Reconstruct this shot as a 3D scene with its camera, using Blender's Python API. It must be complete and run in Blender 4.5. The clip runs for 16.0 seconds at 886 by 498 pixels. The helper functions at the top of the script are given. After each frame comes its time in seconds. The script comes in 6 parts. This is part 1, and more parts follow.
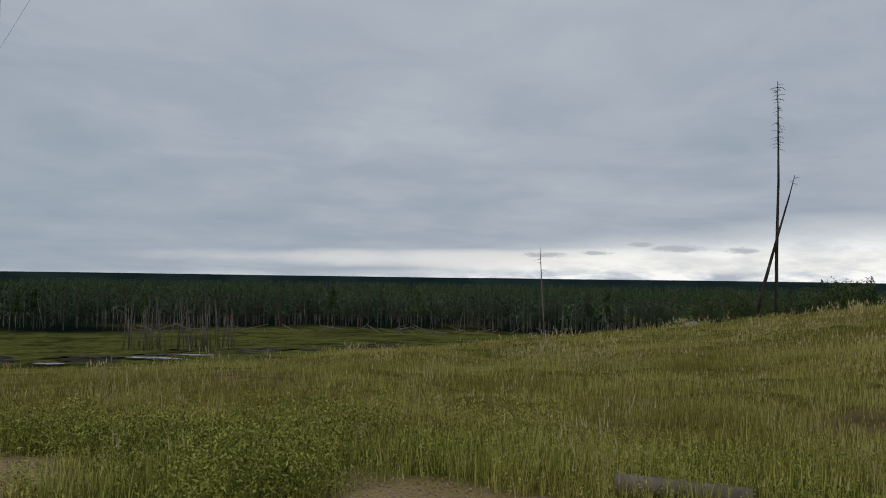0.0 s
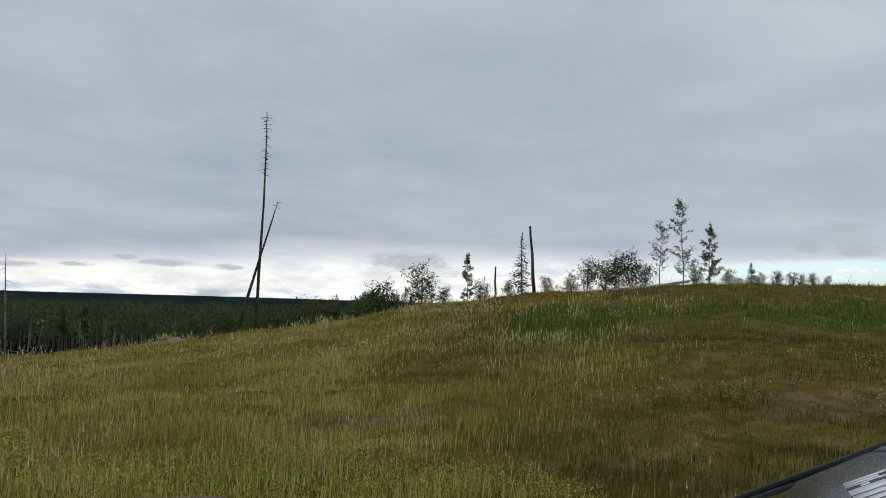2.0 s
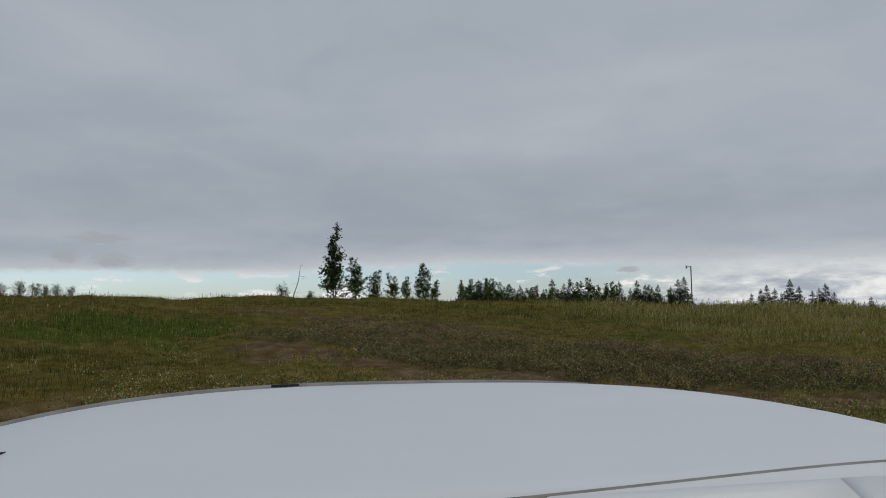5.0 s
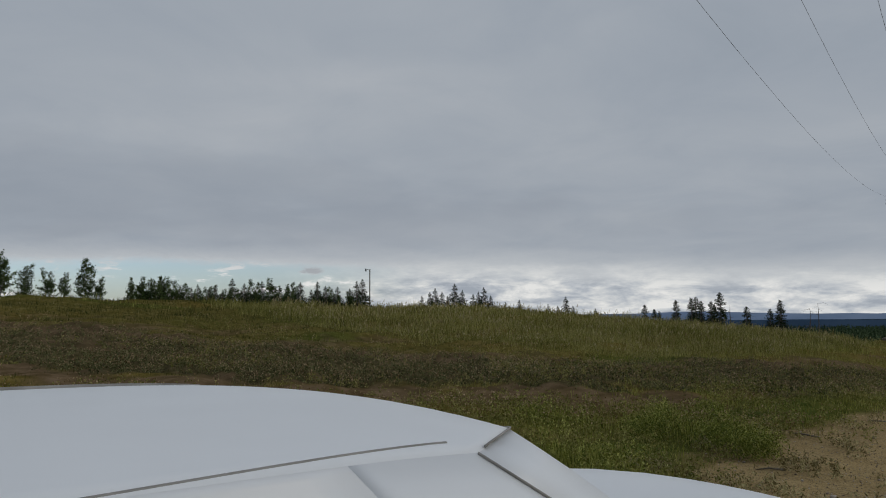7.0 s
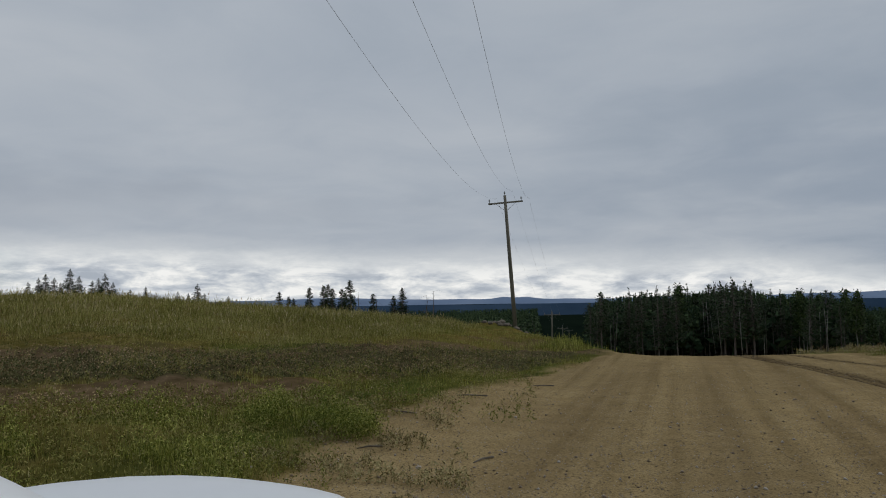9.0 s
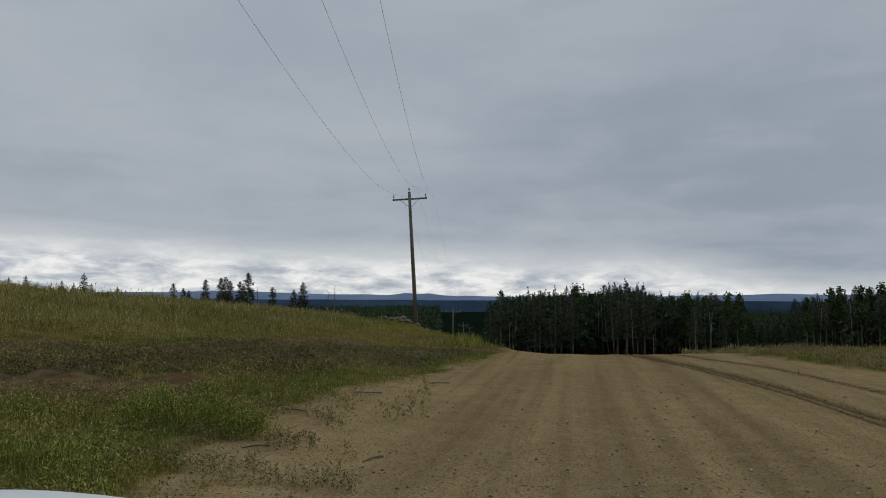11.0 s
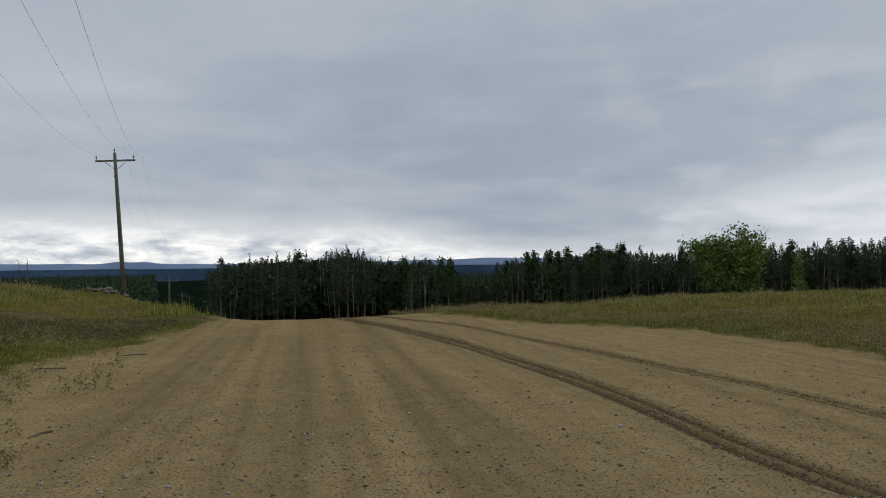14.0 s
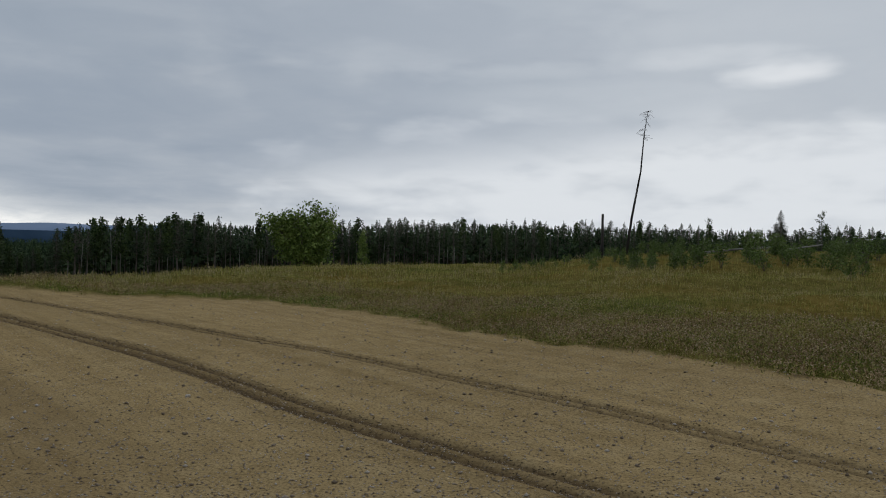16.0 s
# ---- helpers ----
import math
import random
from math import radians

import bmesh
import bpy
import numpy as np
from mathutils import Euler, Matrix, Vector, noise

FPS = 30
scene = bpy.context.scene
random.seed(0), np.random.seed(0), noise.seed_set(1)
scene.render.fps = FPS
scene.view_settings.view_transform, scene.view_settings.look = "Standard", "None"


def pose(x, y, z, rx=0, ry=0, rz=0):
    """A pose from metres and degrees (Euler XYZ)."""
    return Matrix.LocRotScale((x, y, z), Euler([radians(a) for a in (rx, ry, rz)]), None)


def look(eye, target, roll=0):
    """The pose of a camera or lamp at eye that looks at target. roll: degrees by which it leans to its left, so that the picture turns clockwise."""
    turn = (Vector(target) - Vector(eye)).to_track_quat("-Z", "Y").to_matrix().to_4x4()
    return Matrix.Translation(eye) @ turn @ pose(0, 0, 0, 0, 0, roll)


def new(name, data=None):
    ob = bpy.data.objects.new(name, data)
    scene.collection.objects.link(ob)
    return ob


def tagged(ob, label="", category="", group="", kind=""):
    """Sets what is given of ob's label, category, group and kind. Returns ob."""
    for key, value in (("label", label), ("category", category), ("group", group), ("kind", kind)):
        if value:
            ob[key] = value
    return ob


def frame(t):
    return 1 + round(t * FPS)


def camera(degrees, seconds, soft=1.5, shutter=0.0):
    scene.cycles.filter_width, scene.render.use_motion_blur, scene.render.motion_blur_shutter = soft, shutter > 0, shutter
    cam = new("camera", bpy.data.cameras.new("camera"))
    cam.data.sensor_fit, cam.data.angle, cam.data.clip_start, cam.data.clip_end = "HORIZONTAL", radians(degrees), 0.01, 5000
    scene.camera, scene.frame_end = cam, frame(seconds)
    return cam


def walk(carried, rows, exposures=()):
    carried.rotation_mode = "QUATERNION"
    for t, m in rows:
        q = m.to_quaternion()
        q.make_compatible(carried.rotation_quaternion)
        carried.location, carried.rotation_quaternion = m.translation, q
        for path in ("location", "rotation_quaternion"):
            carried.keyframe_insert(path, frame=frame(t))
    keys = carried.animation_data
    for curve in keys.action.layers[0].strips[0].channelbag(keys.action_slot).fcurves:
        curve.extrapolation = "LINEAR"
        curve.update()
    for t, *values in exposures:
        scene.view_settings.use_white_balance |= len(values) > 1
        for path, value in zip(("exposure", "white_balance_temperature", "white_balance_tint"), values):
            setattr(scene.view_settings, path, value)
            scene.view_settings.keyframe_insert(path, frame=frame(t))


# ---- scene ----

# ---- camera ----
cam = camera(60.01, 16.0, soft=1.0)
PATH = [
    (0.0, pose(0.329, 0.925, 1.507, 92.10, -0.78, 7.29)),
    (0.5, pose(0.350, 0.819, 1.527, 92.56, -1.16, -1.70)),
    (1.0, pose(0.357, 0.774, 1.542, 93.21, -1.59, -9.95)),
    (1.5, pose(0.340, 0.728, 1.550, 93.64, -1.61, -18.82)),
    (2.0, pose(0.269, 0.629, 1.566, 94.01, -1.66, -29.73)),
    (2.5, pose(0.136, 0.467, 1.608, 95.03, -1.40, -38.44)),
    (3.0, pose(0.169, 0.313, 1.627, 96.46, -0.58, -46.42)),
    (3.5, pose(0.344, 0.237, 1.629, 96.74, 0.44, -52.70)),
    (4.0, pose(0.318, 0.080, 1.639, 96.81, 1.17, -59.53)),
    (4.5, pose(0.335, 0.066, 1.632, 96.55, 1.41, -68.89)),
    (5.0, pose(0.297, 0.078, 1.633, 95.31, 0.40, -81.37)),
    (5.2, pose(0.302, 0.082, 1.620, 95.13, 0.26, -84.61)),
    (7.3, pose(0.304, -0.129, 1.633, 95.18, 0.45, -107.90)),
    (7.5, pose(0.264, -0.173, 1.642, 95.12, 0.53, -110.16)),
    (8.0, pose(0.197, -0.309, 1.659, 94.91, 1.18, -116.43)),
    (8.5, pose(0.204, -0.342, 1.648, 94.57, 1.05, -125.25)),
    (9.0, pose(0.213, -0.313, 1.655, 93.96, 0.84, -131.20)),
    (9.5, pose(0.231, -0.402, 1.672, 93.68, 0.56, -135.05)),
    (9.7, pose(0.240, -0.439, 1.676, 93.58, 0.48, -135.96)),
    (11.8, pose(0.179, -0.458, 1.663, 93.20, -0.30, -141.17)),
    (12.0, pose(0.155, -0.460, 1.664, 92.80, -0.11, -142.53)),
    (12.5, pose(0.046, -0.470, 1.659, 92.19, -0.05, -145.86)),
    (13.0, pose(-0.124, -0.456, 1.671, 91.29, 0.60, -148.48)),
    (13.5, pose(-0.309, -0.411, 1.662, 91.24, 0.63, -151.77)),
    (14.0, pose(-0.475, -0.299, 1.672, 91.05, 0.61, -158.64)),
    (14.5, pose(-0.497, -0.193, 1.670, 90.67, 0.08, -167.44)),
    (15.0, pose(-0.490, -0.194, 1.674, 90.13, -0.99, -176.49)),
    (15.5, pose(-0.516, -0.171, 1.670, 89.61, -1.35, 175.79)),
    (16.0, pose(-0.549, -0.135, 1.670, 89.18, -1.42, 170.63)),
]
walk(cam, PATH, exposures=[(0, 0.0), (1.0, 0.10), (2.0, 0.20), (2.5, 0.15), (3.5, -0.17), (5.0, -0.2), (7.4, -0.34), (8.2, -0.22), (9.0, -0.12), (11.9, -0.2), (12.5, -0.06), (13.5, 0.06), (14.5, 0.03), (16.0, -0.02)])

# ---- world: a clouded evening sky over a thin blue band ----
world = bpy.data.worlds.new("sky")
scene.world = world
world.use_nodes = True
WN, WL = world.node_tree.nodes, world.node_tree.links
WN.clear()


def wn(kind, **values):
    node = WN.new(kind)
    for key, value in values.items():
        node.inputs[key].default_value = value
    return node


def wmath(op, a, b=None, clamp=False):
    node = WN.new("ShaderNodeMath")
    node.operation, node.use_clamp = op, clamp
    for i, v in enumerate((a, b)):
        if v is None:
            continue
        if isinstance(v, (int, float)):
            node.inputs[i].default_value = v
        else:
            WL.new(v, node.inputs[i])
    return node.outputs[0]


def wramp(value, stops):
    node = WN.new("ShaderNodeValToRGB")
    ramp = node.color_ramp
    while len(ramp.elements) < len(stops):
        ramp.elements.new(0.5)
    for el, (at, col) in zip(ramp.elements, stops):
        el.position, el.color = at, (*col, 1)
    WL.new(value, node.inputs[0])
    return node.outputs[0]


def wmix(fac, a, b):
    node = WN.new("ShaderNodeMix")
    node.data_type = "RGBA"
    for sock, v in ((node.inputs[0], fac), (node.inputs[6], a), (node.inputs[7], b)):
        if isinstance(v, tuple):
            sock.default_value = (*v, 1)
        elif isinstance(v, (int, float)):
            sock.default_value = v
        else:
            WL.new(v, sock)
    return node.outputs[2]


def wnoise(vec, scale, detail, rough=0.55, distortion=0.0):
    node = wn("ShaderNodeTexNoise", Scale=scale, Detail=detail, Roughness=rough, Distortion=distortion)
    WL.new(vec, node.inputs["Vector"])
    return node.outputs["Fac"]


def wsmooth(value, lo, hi):
    node = WN.new("ShaderNodeMapRange")
    node.interpolation_type = "SMOOTHSTEP"
    WL.new(value, node.inputs[0])
    node.inputs[1].default_value, node.inputs[2].default_value = lo, hi
    return node.outputs[0]


SUN_AZ, SUN_EL = radians(205), radians(32)
coord = WN.new("ShaderNodeTexCoord")
split = WN.new("ShaderNodeSeparateXYZ")
WL.new(coord.outputs["Generated"], split.inputs[0])
dx, dy, dz = split.outputs
elev = wmath("MULTIPLY", wmath("ARCSINE", dz), 57.2958)
azim = wmath("MULTIPLY", wmath("ARCTAN2", dx, dy), 57.2958)
azim_south = wmath("MULTIPLY", wmath("ARCTAN2", wmath("MULTIPLY", dx, -1.0), wmath("MULTIPLY", dy, -1.0)), 57.2958)


def compass(az):
    """Cosine of the angle to a bearing, for directions near the horizon."""
    return wmath("ADD", wmath("MULTIPLY", dx, math.sin(radians(az))), wmath("MULTIPLY", dy, math.cos(radians(az))))


# the cloud deck seen as a flat layer overhead
depth = wmath("ADD", wmath("MAXIMUM", dz, 0.0), 0.12)
deck = WN.new("ShaderNodeCombineXYZ")
WL.new(wmath("DIVIDE", dx, depth), deck.inputs[0])
WL.new(wmath("DIVIDE", dy, depth), deck.inputs[1])
big = wnoise(deck.outputs[0], 0.62, 2.5, 0.5, 0.5)
mid = wnoise(deck.outputs[0], 1.9, 6.0, 0.58, 0.5)
tone = wmath("ADD", wmath("MULTIPLY", big, 0.62), wmath("MULTIPLY", mid, 0.38))
deck_col = wramp(tone, [(0.30, (0.29, 0.345, 0.415)), (0.45, (0.355, 0.405, 0.472)), (0.56, (0.405, 0.45, 0.508)),
                        (0.72, (0.48, 0.515, 0.56))])
# ragged edges shared by the larger cloud shapes
low = WN.new("ShaderNodeCombineXYZ")
WL.new(dx, low.inputs[0])
WL.new(dy, low.inputs[1])
WL.new(wmath("MULTIPLY", dz, 3.2), low.inputs[2])
ragged = wnoise(low.outputs[0], 8.0, 3.5, 0.5, 0.15)
crisp = wnoise(low.outputs[0], 60.0, 5.0, 0.65, 0.6)


def cloud_shape(az, el, wide, tall, soft=1.0, frayed=2.2, edge=None):
    """Cover of one cloud or opening at a bearing and elevation, with frayed edges."""
    a = azim_south if 90 < az < 270 else azim
    u = wmath("DIVIDE", wmath("SUBTRACT", a, az - 180 if 90 < az < 270 else az), wide)
    v = wmath("DIVIDE", wmath("SUBTRACT", elev, el), tall)
    q = wmath("ADD", wmath("MULTIPLY", u, u), wmath("MULTIPLY", v, v))
    q = wmath("ADD", q, wmath("MULTIPLY", wmath("SUBTRACT", edge or ragged, 0.5), frayed * 2))
    return wmath("SUBTRACT", 1.0, wsmooth(q, 1.0 - soft, 1.0 + soft))


deck_col = wmix(wmath("MULTIPLY", wsmooth(compass(215), 0.65, 0.97), 0.5), deck_col, (0.60, 0.64, 0.685))
over = compass(95)
deck_col = wmix(wmath("MULTIPLY", wsmooth(over, 0.2, 0.9), 0.25), deck_col, (0.54, 0.58, 0.635))
# thinner, brighter cloud towards the south-west, darker bellies beside it
for az, el, wide, tall, fac, col in ((205, 4.0, 24, 4.2, 0.75, (0.80, 0.83, 0.86)), (176, 8.5, 26, 3.4, 0.45, (0.27, 0.325, 0.405)), (160, 13.0, 14, 2.0, 0.40, (0.29, 0.345, 0.42)),
                                     (186, 15.0, 16, 2.2, 0.35, (0.30, 0.35, 0.425)), (150, 8.0, 16, 1.6, 0.35, (0.29, 0.345, 0.42)), (213.0, 11.7, 3.6, 0.9, 0.6, (0.88, 0.90, 0.92)), (208.5, 13.0, 4.5, 0.8, 0.35, (0.75, 0.78, 0.81)),
                                     (201, 10.0, 12, 1.2, 0.3, (0.62, 0.66, 0.70)), (-34, 4.2, 26, 4.0, 0.5, (0.285, 0.345, 0.42)), (78, 9.0, 30, 2.6, 0.35, (0.33, 0.37, 0.43)),
                                     (104, 7.0, 22, 1.4, 0.3, (0.35, 0.39, 0.45)), (40, 8.0, 24, 2.4, 0.3, (0.36, 0.405, 0.465))):
    deck_col = wmix(wmath("MULTIPLY", cloud_shape(az, el, wide, tall), fac), deck_col, col)
# stretched coordinates for the low band of far clouds
flat = WN.new("ShaderNodeCombineXYZ")
WL.new(dx, flat.inputs[0])
WL.new(dy, flat.inputs[1])
WL.new(wmath("MULTIPLY", dz, 3.6), flat.inputs[2])
puff = wnoise(flat.outputs[0], 15.0, 8.0, 0.6, 0.2)
streak = wnoise(flat.outputs[0], 2.2, 3.0, 0.5)
band_col = wramp(puff, [(0.36, (0.42, 0.465, 0.53)), (0.44, (0.57, 0.61, 0.66)), (0.52, (0.76, 0.78, 0.79)),
                        (0.60, (0.96, 0.96, 0.94))])
south = compass(110)
edge = wmath("ADD", elev, wmath("MULTIPLY", wmath("SUBTRACT", streak, 0.5), -2.4))
edge = wmath("ADD", edge, wmath("MULTIPLY", wmath("SUBTRACT", crisp, 0.5), 0.5))
edge = wmath("SUBTRACT", edge, wmath("MULTIPLY", south, 0.9))
west = compass(146)
edge = wmath("ADD", edge, wmath("MULTIPLY", wsmooth(west, 0.80, 0.98), 0.9))
north = compass(-30)
edge = wmath("ADD", edge, wmath("MULTIPLY", wsmooth(north, 0.78, 0.99), 2.2))
edge = wmath("ADD", edge, wmath("MULTIPLY", wsmooth(compass(195), 0.72, 0.95), 2.6))
cover = wsmooth(edge, 1.9, 3.4)
glow = wmath("MULTIPLY", wsmooth(edge, 1.4, 2.4), wmath("SUBTRACT", 1.0, wsmooth(edge, 2.4, 4.6)))
cloud_col = wmix(cover, band_col, deck_col)
glow = wmath("MULTIPLY", glow, wsmooth(south, -0.85, -0.1))
cloud_col = wmix(wmath("MULTIPLY", glow, 0.5), cloud_col, (0.80, 0.82, 0.82))
# a bright gap under the deck in the north
cloud_col = wmix(wmath("MULTIPLY", cloud_shape(12, 1.35, 34, 0.75, 0.7, 0.9), 0.55), cloud_col, (0.92, 0.90, 0.85))
# open blue sky low in the east and south
east = compass(72)
gap = wmath("MULTIPLY", wsmooth(east, 0.84, 0.96), wmath("SUBTRACT", 1.0, wsmooth(edge, 2.6, 3.3)))
gap = wmath("MULTIPLY", gap, wsmooth(edge, 0.3, 0.9))
gap = wmath("MULTIPLY", gap, wmath("SUBTRACT", 1.0, wsmooth(puff, 0.53, 0.62)))
# small grey clouds drifting before the bright band
drift = 0.0
for az, el, wide, tall in ((27.1, 3.0, 2.6, 0.62), (57.2, 5.8, 1.6, 0.36), (55.1, 4.45, 0.8, 0.42), (58.0, 4.25, 1.3, 0.45), (9.8, 2.25, 1.5, 0.22), (14.0, 2.1, 1.0, 0.20), (0.2, 1.75, 1.4, 0.18),
                           (7.2, 2.55, 0.8, 0.15), (95.0, 3.6, 0.7, 0.25), (4.0, 1.9, 1.0, 0.15)):
    drift = wmath("MAXIMUM", drift, cloud_shape(az, el, wide, tall, 0.95, 2.4, crisp))
cloud_col = wmix(wmath("MULTIPLY", drift, 0.8), cloud_col, (0.40, 0.425, 0.46))
gap = wmath("MULTIPLY", gap, wmath("SUBTRACT", 1.0, drift))
sky = WN.new("ShaderNodeTexSky")
sky.sky_type, sky.sun_disc = "NISHITA", False
sky.sun_elevation, sky.sun_rotation = SUN_EL, SUN_AZ
clear = wn("ShaderNodeBackground", Strength=0.13)
tint = WN.new("ShaderNodeMix")
tint.data_type, tint.blend_type = "RGBA", "MULTIPLY"
tint.inputs[0].default_value, tint.inputs[7].default_value = 1.0, (0.88, 0.95, 1.12, 1)
WL.new(sky.outputs[0], tint.inputs[6])
WL.new(tint.outputs[2], clear.inputs[0])
cloud = wn("ShaderNodeBackground", Strength=1.0)
WL.new(cloud_col, cloud.inputs[0])
both = WN.new("ShaderNodeMixShader")
WL.new(wmath("SUBTRACT", 1.0, wmath("MULTIPLY", gap, 0.95)), both.inputs[0])
WL.new(clear.outputs[0], both.inputs[1])
WL.new(cloud.outputs[0], both.inputs[2])
WL.new(both.outputs[0], WN.new("ShaderNodeOutputWorld").inputs[0])

sun = new("sun", bpy.data.lights.new("sun", "SUN"))
sun.data.energy, sun.data.angle, sun.data.color = 0.7, radians(25), (1.0, 0.95, 0.87)
sun.matrix_world = look((0, 0, 60), (-math.sin(SUN_AZ) * math.cos(SUN_EL), -math.cos(SUN_AZ) * math.cos(SUN_EL), 60 - math.sin(SUN_EL)))


# ---- materials ----
def material(name, colours, scale=5.0, detail=5.0, rough=0.8, bump=0.0, bump_scale=None, metal=0.0, spec=0.3,
             coarse=0.0, island=0.0, stretch=(1, 1, 1), coat=0.0, per_object=0.0):
    """A surface whose colours vary by noise at two scales, with fine relief."""
    mat = bpy.data.materials.new(name)
    mat.use_nodes = True
    n, l = mat.node_tree.nodes, mat.node_tree.links
    bsdf = n["Principled BSDF"]
    tc, mp = n.new("ShaderNodeTexCoord"), n.new("ShaderNodeMapping")
    mp.inputs["Scale"].default_value = stretch
    l.new(tc.outputs["Object"], mp.inputs[0])
    fine = n.new("ShaderNodeTexNoise")
    fine.inputs["Scale"].default_value, fine.inputs["Detail"].default_value = scale, detail
    l.new(mp.outputs[0], fine.inputs["Vector"])
    value = fine.outputs["Fac"]
    if coarse:
        wide = n.new("ShaderNodeTexNoise")
        wide.inputs["Scale"].default_value, wide.inputs["Detail"].default_value = coarse, 3.0
        l.new(tc.outputs["Object"], wide.inputs["Vector"])
        add = n.new("ShaderNodeMath")
        add.operation = "MULTIPLY_ADD"
        l.new(wide.outputs["Fac"], add.inputs[0])
        add.inputs[1].default_value = 0.8
        l.new(value, add.inputs[2])
        sub = n.new("ShaderNodeMath")
        sub.operation = "SUBTRACT"
        l.new(add.outputs[0], sub.inputs[0])
        sub.inputs[1].default_value = 0.4
        value = sub.outputs[0]
    for amount, node, socket in ((island, "ShaderNodeNewGeometry", "Random Per Island"), (per_object, "ShaderNodeObjectInfo", "Random")):
        if amount:
            src = n.new(node)
            mul = n.new("ShaderNodeMath")
            mul.operation = "MULTIPLY_ADD"
            l.new(src.outputs[socket], mul.inputs[0])
            mul.inputs[1].default_value = amount
            off = n.new("ShaderNodeMath")
            off.operation = "ADD"
            off.inputs[1].default_value = -amount / 2
            l.new(value, off.inputs[0])
            l.new(off.outputs[0], mul.inputs[2])
            value = mul.outputs[0]
    ramp = n.new("ShaderNodeValToRGB")
    els = ramp.color_ramp.elements
    while len(els) < len(colours):
        els.new(0.5)
    for i, (el, col) in enumerate(zip(els, colours)):
        el.position, el.color = 0.3 + 0.4 * i / max(1, len(colours) - 1), (*col, 1)
    l.new(value, ramp.inputs[0])
    l.new(ramp.outputs[0], bsdf.inputs["Base Color"])
    bsdf.inputs["Roughness"].default_value = rough
    bsdf.inputs["Metallic"].default_value = metal
    bsdf.inputs["Specular IOR Level"].default_value = spec
    bsdf.inputs["Coat Weight"].default_value = coat
    bsdf.inputs["Coat Roughness"].default_value = 0.08
    if bump:
        b = n.new("ShaderNodeBump")
        b.inputs["Strength"].default_value, b.inputs["Distance"].default_value = bump, 0.02
        tex = n.new("ShaderNodeTexNoise")
        tex.inputs["Scale"].default_value, tex.inputs["Detail"].default_value = bump_scale or scale * 3, 4.0
        l.new(mp.outputs[0], tex.inputs["Vector"])
        l.new(tex.outputs["Fac"], b.inputs["Height"])
        l.new(b.outputs[0], bsdf.inputs["Normal"])
    return mat


def leafy(name, colours, **more):
    """Foliage: a material that lets some light through."""
    mat = material(name, colours, spec=0.12, **more)
    mat.node_tree.nodes["Principled BSDF"].inputs["Transmission Weight"].default_value = 0.0
    return mat


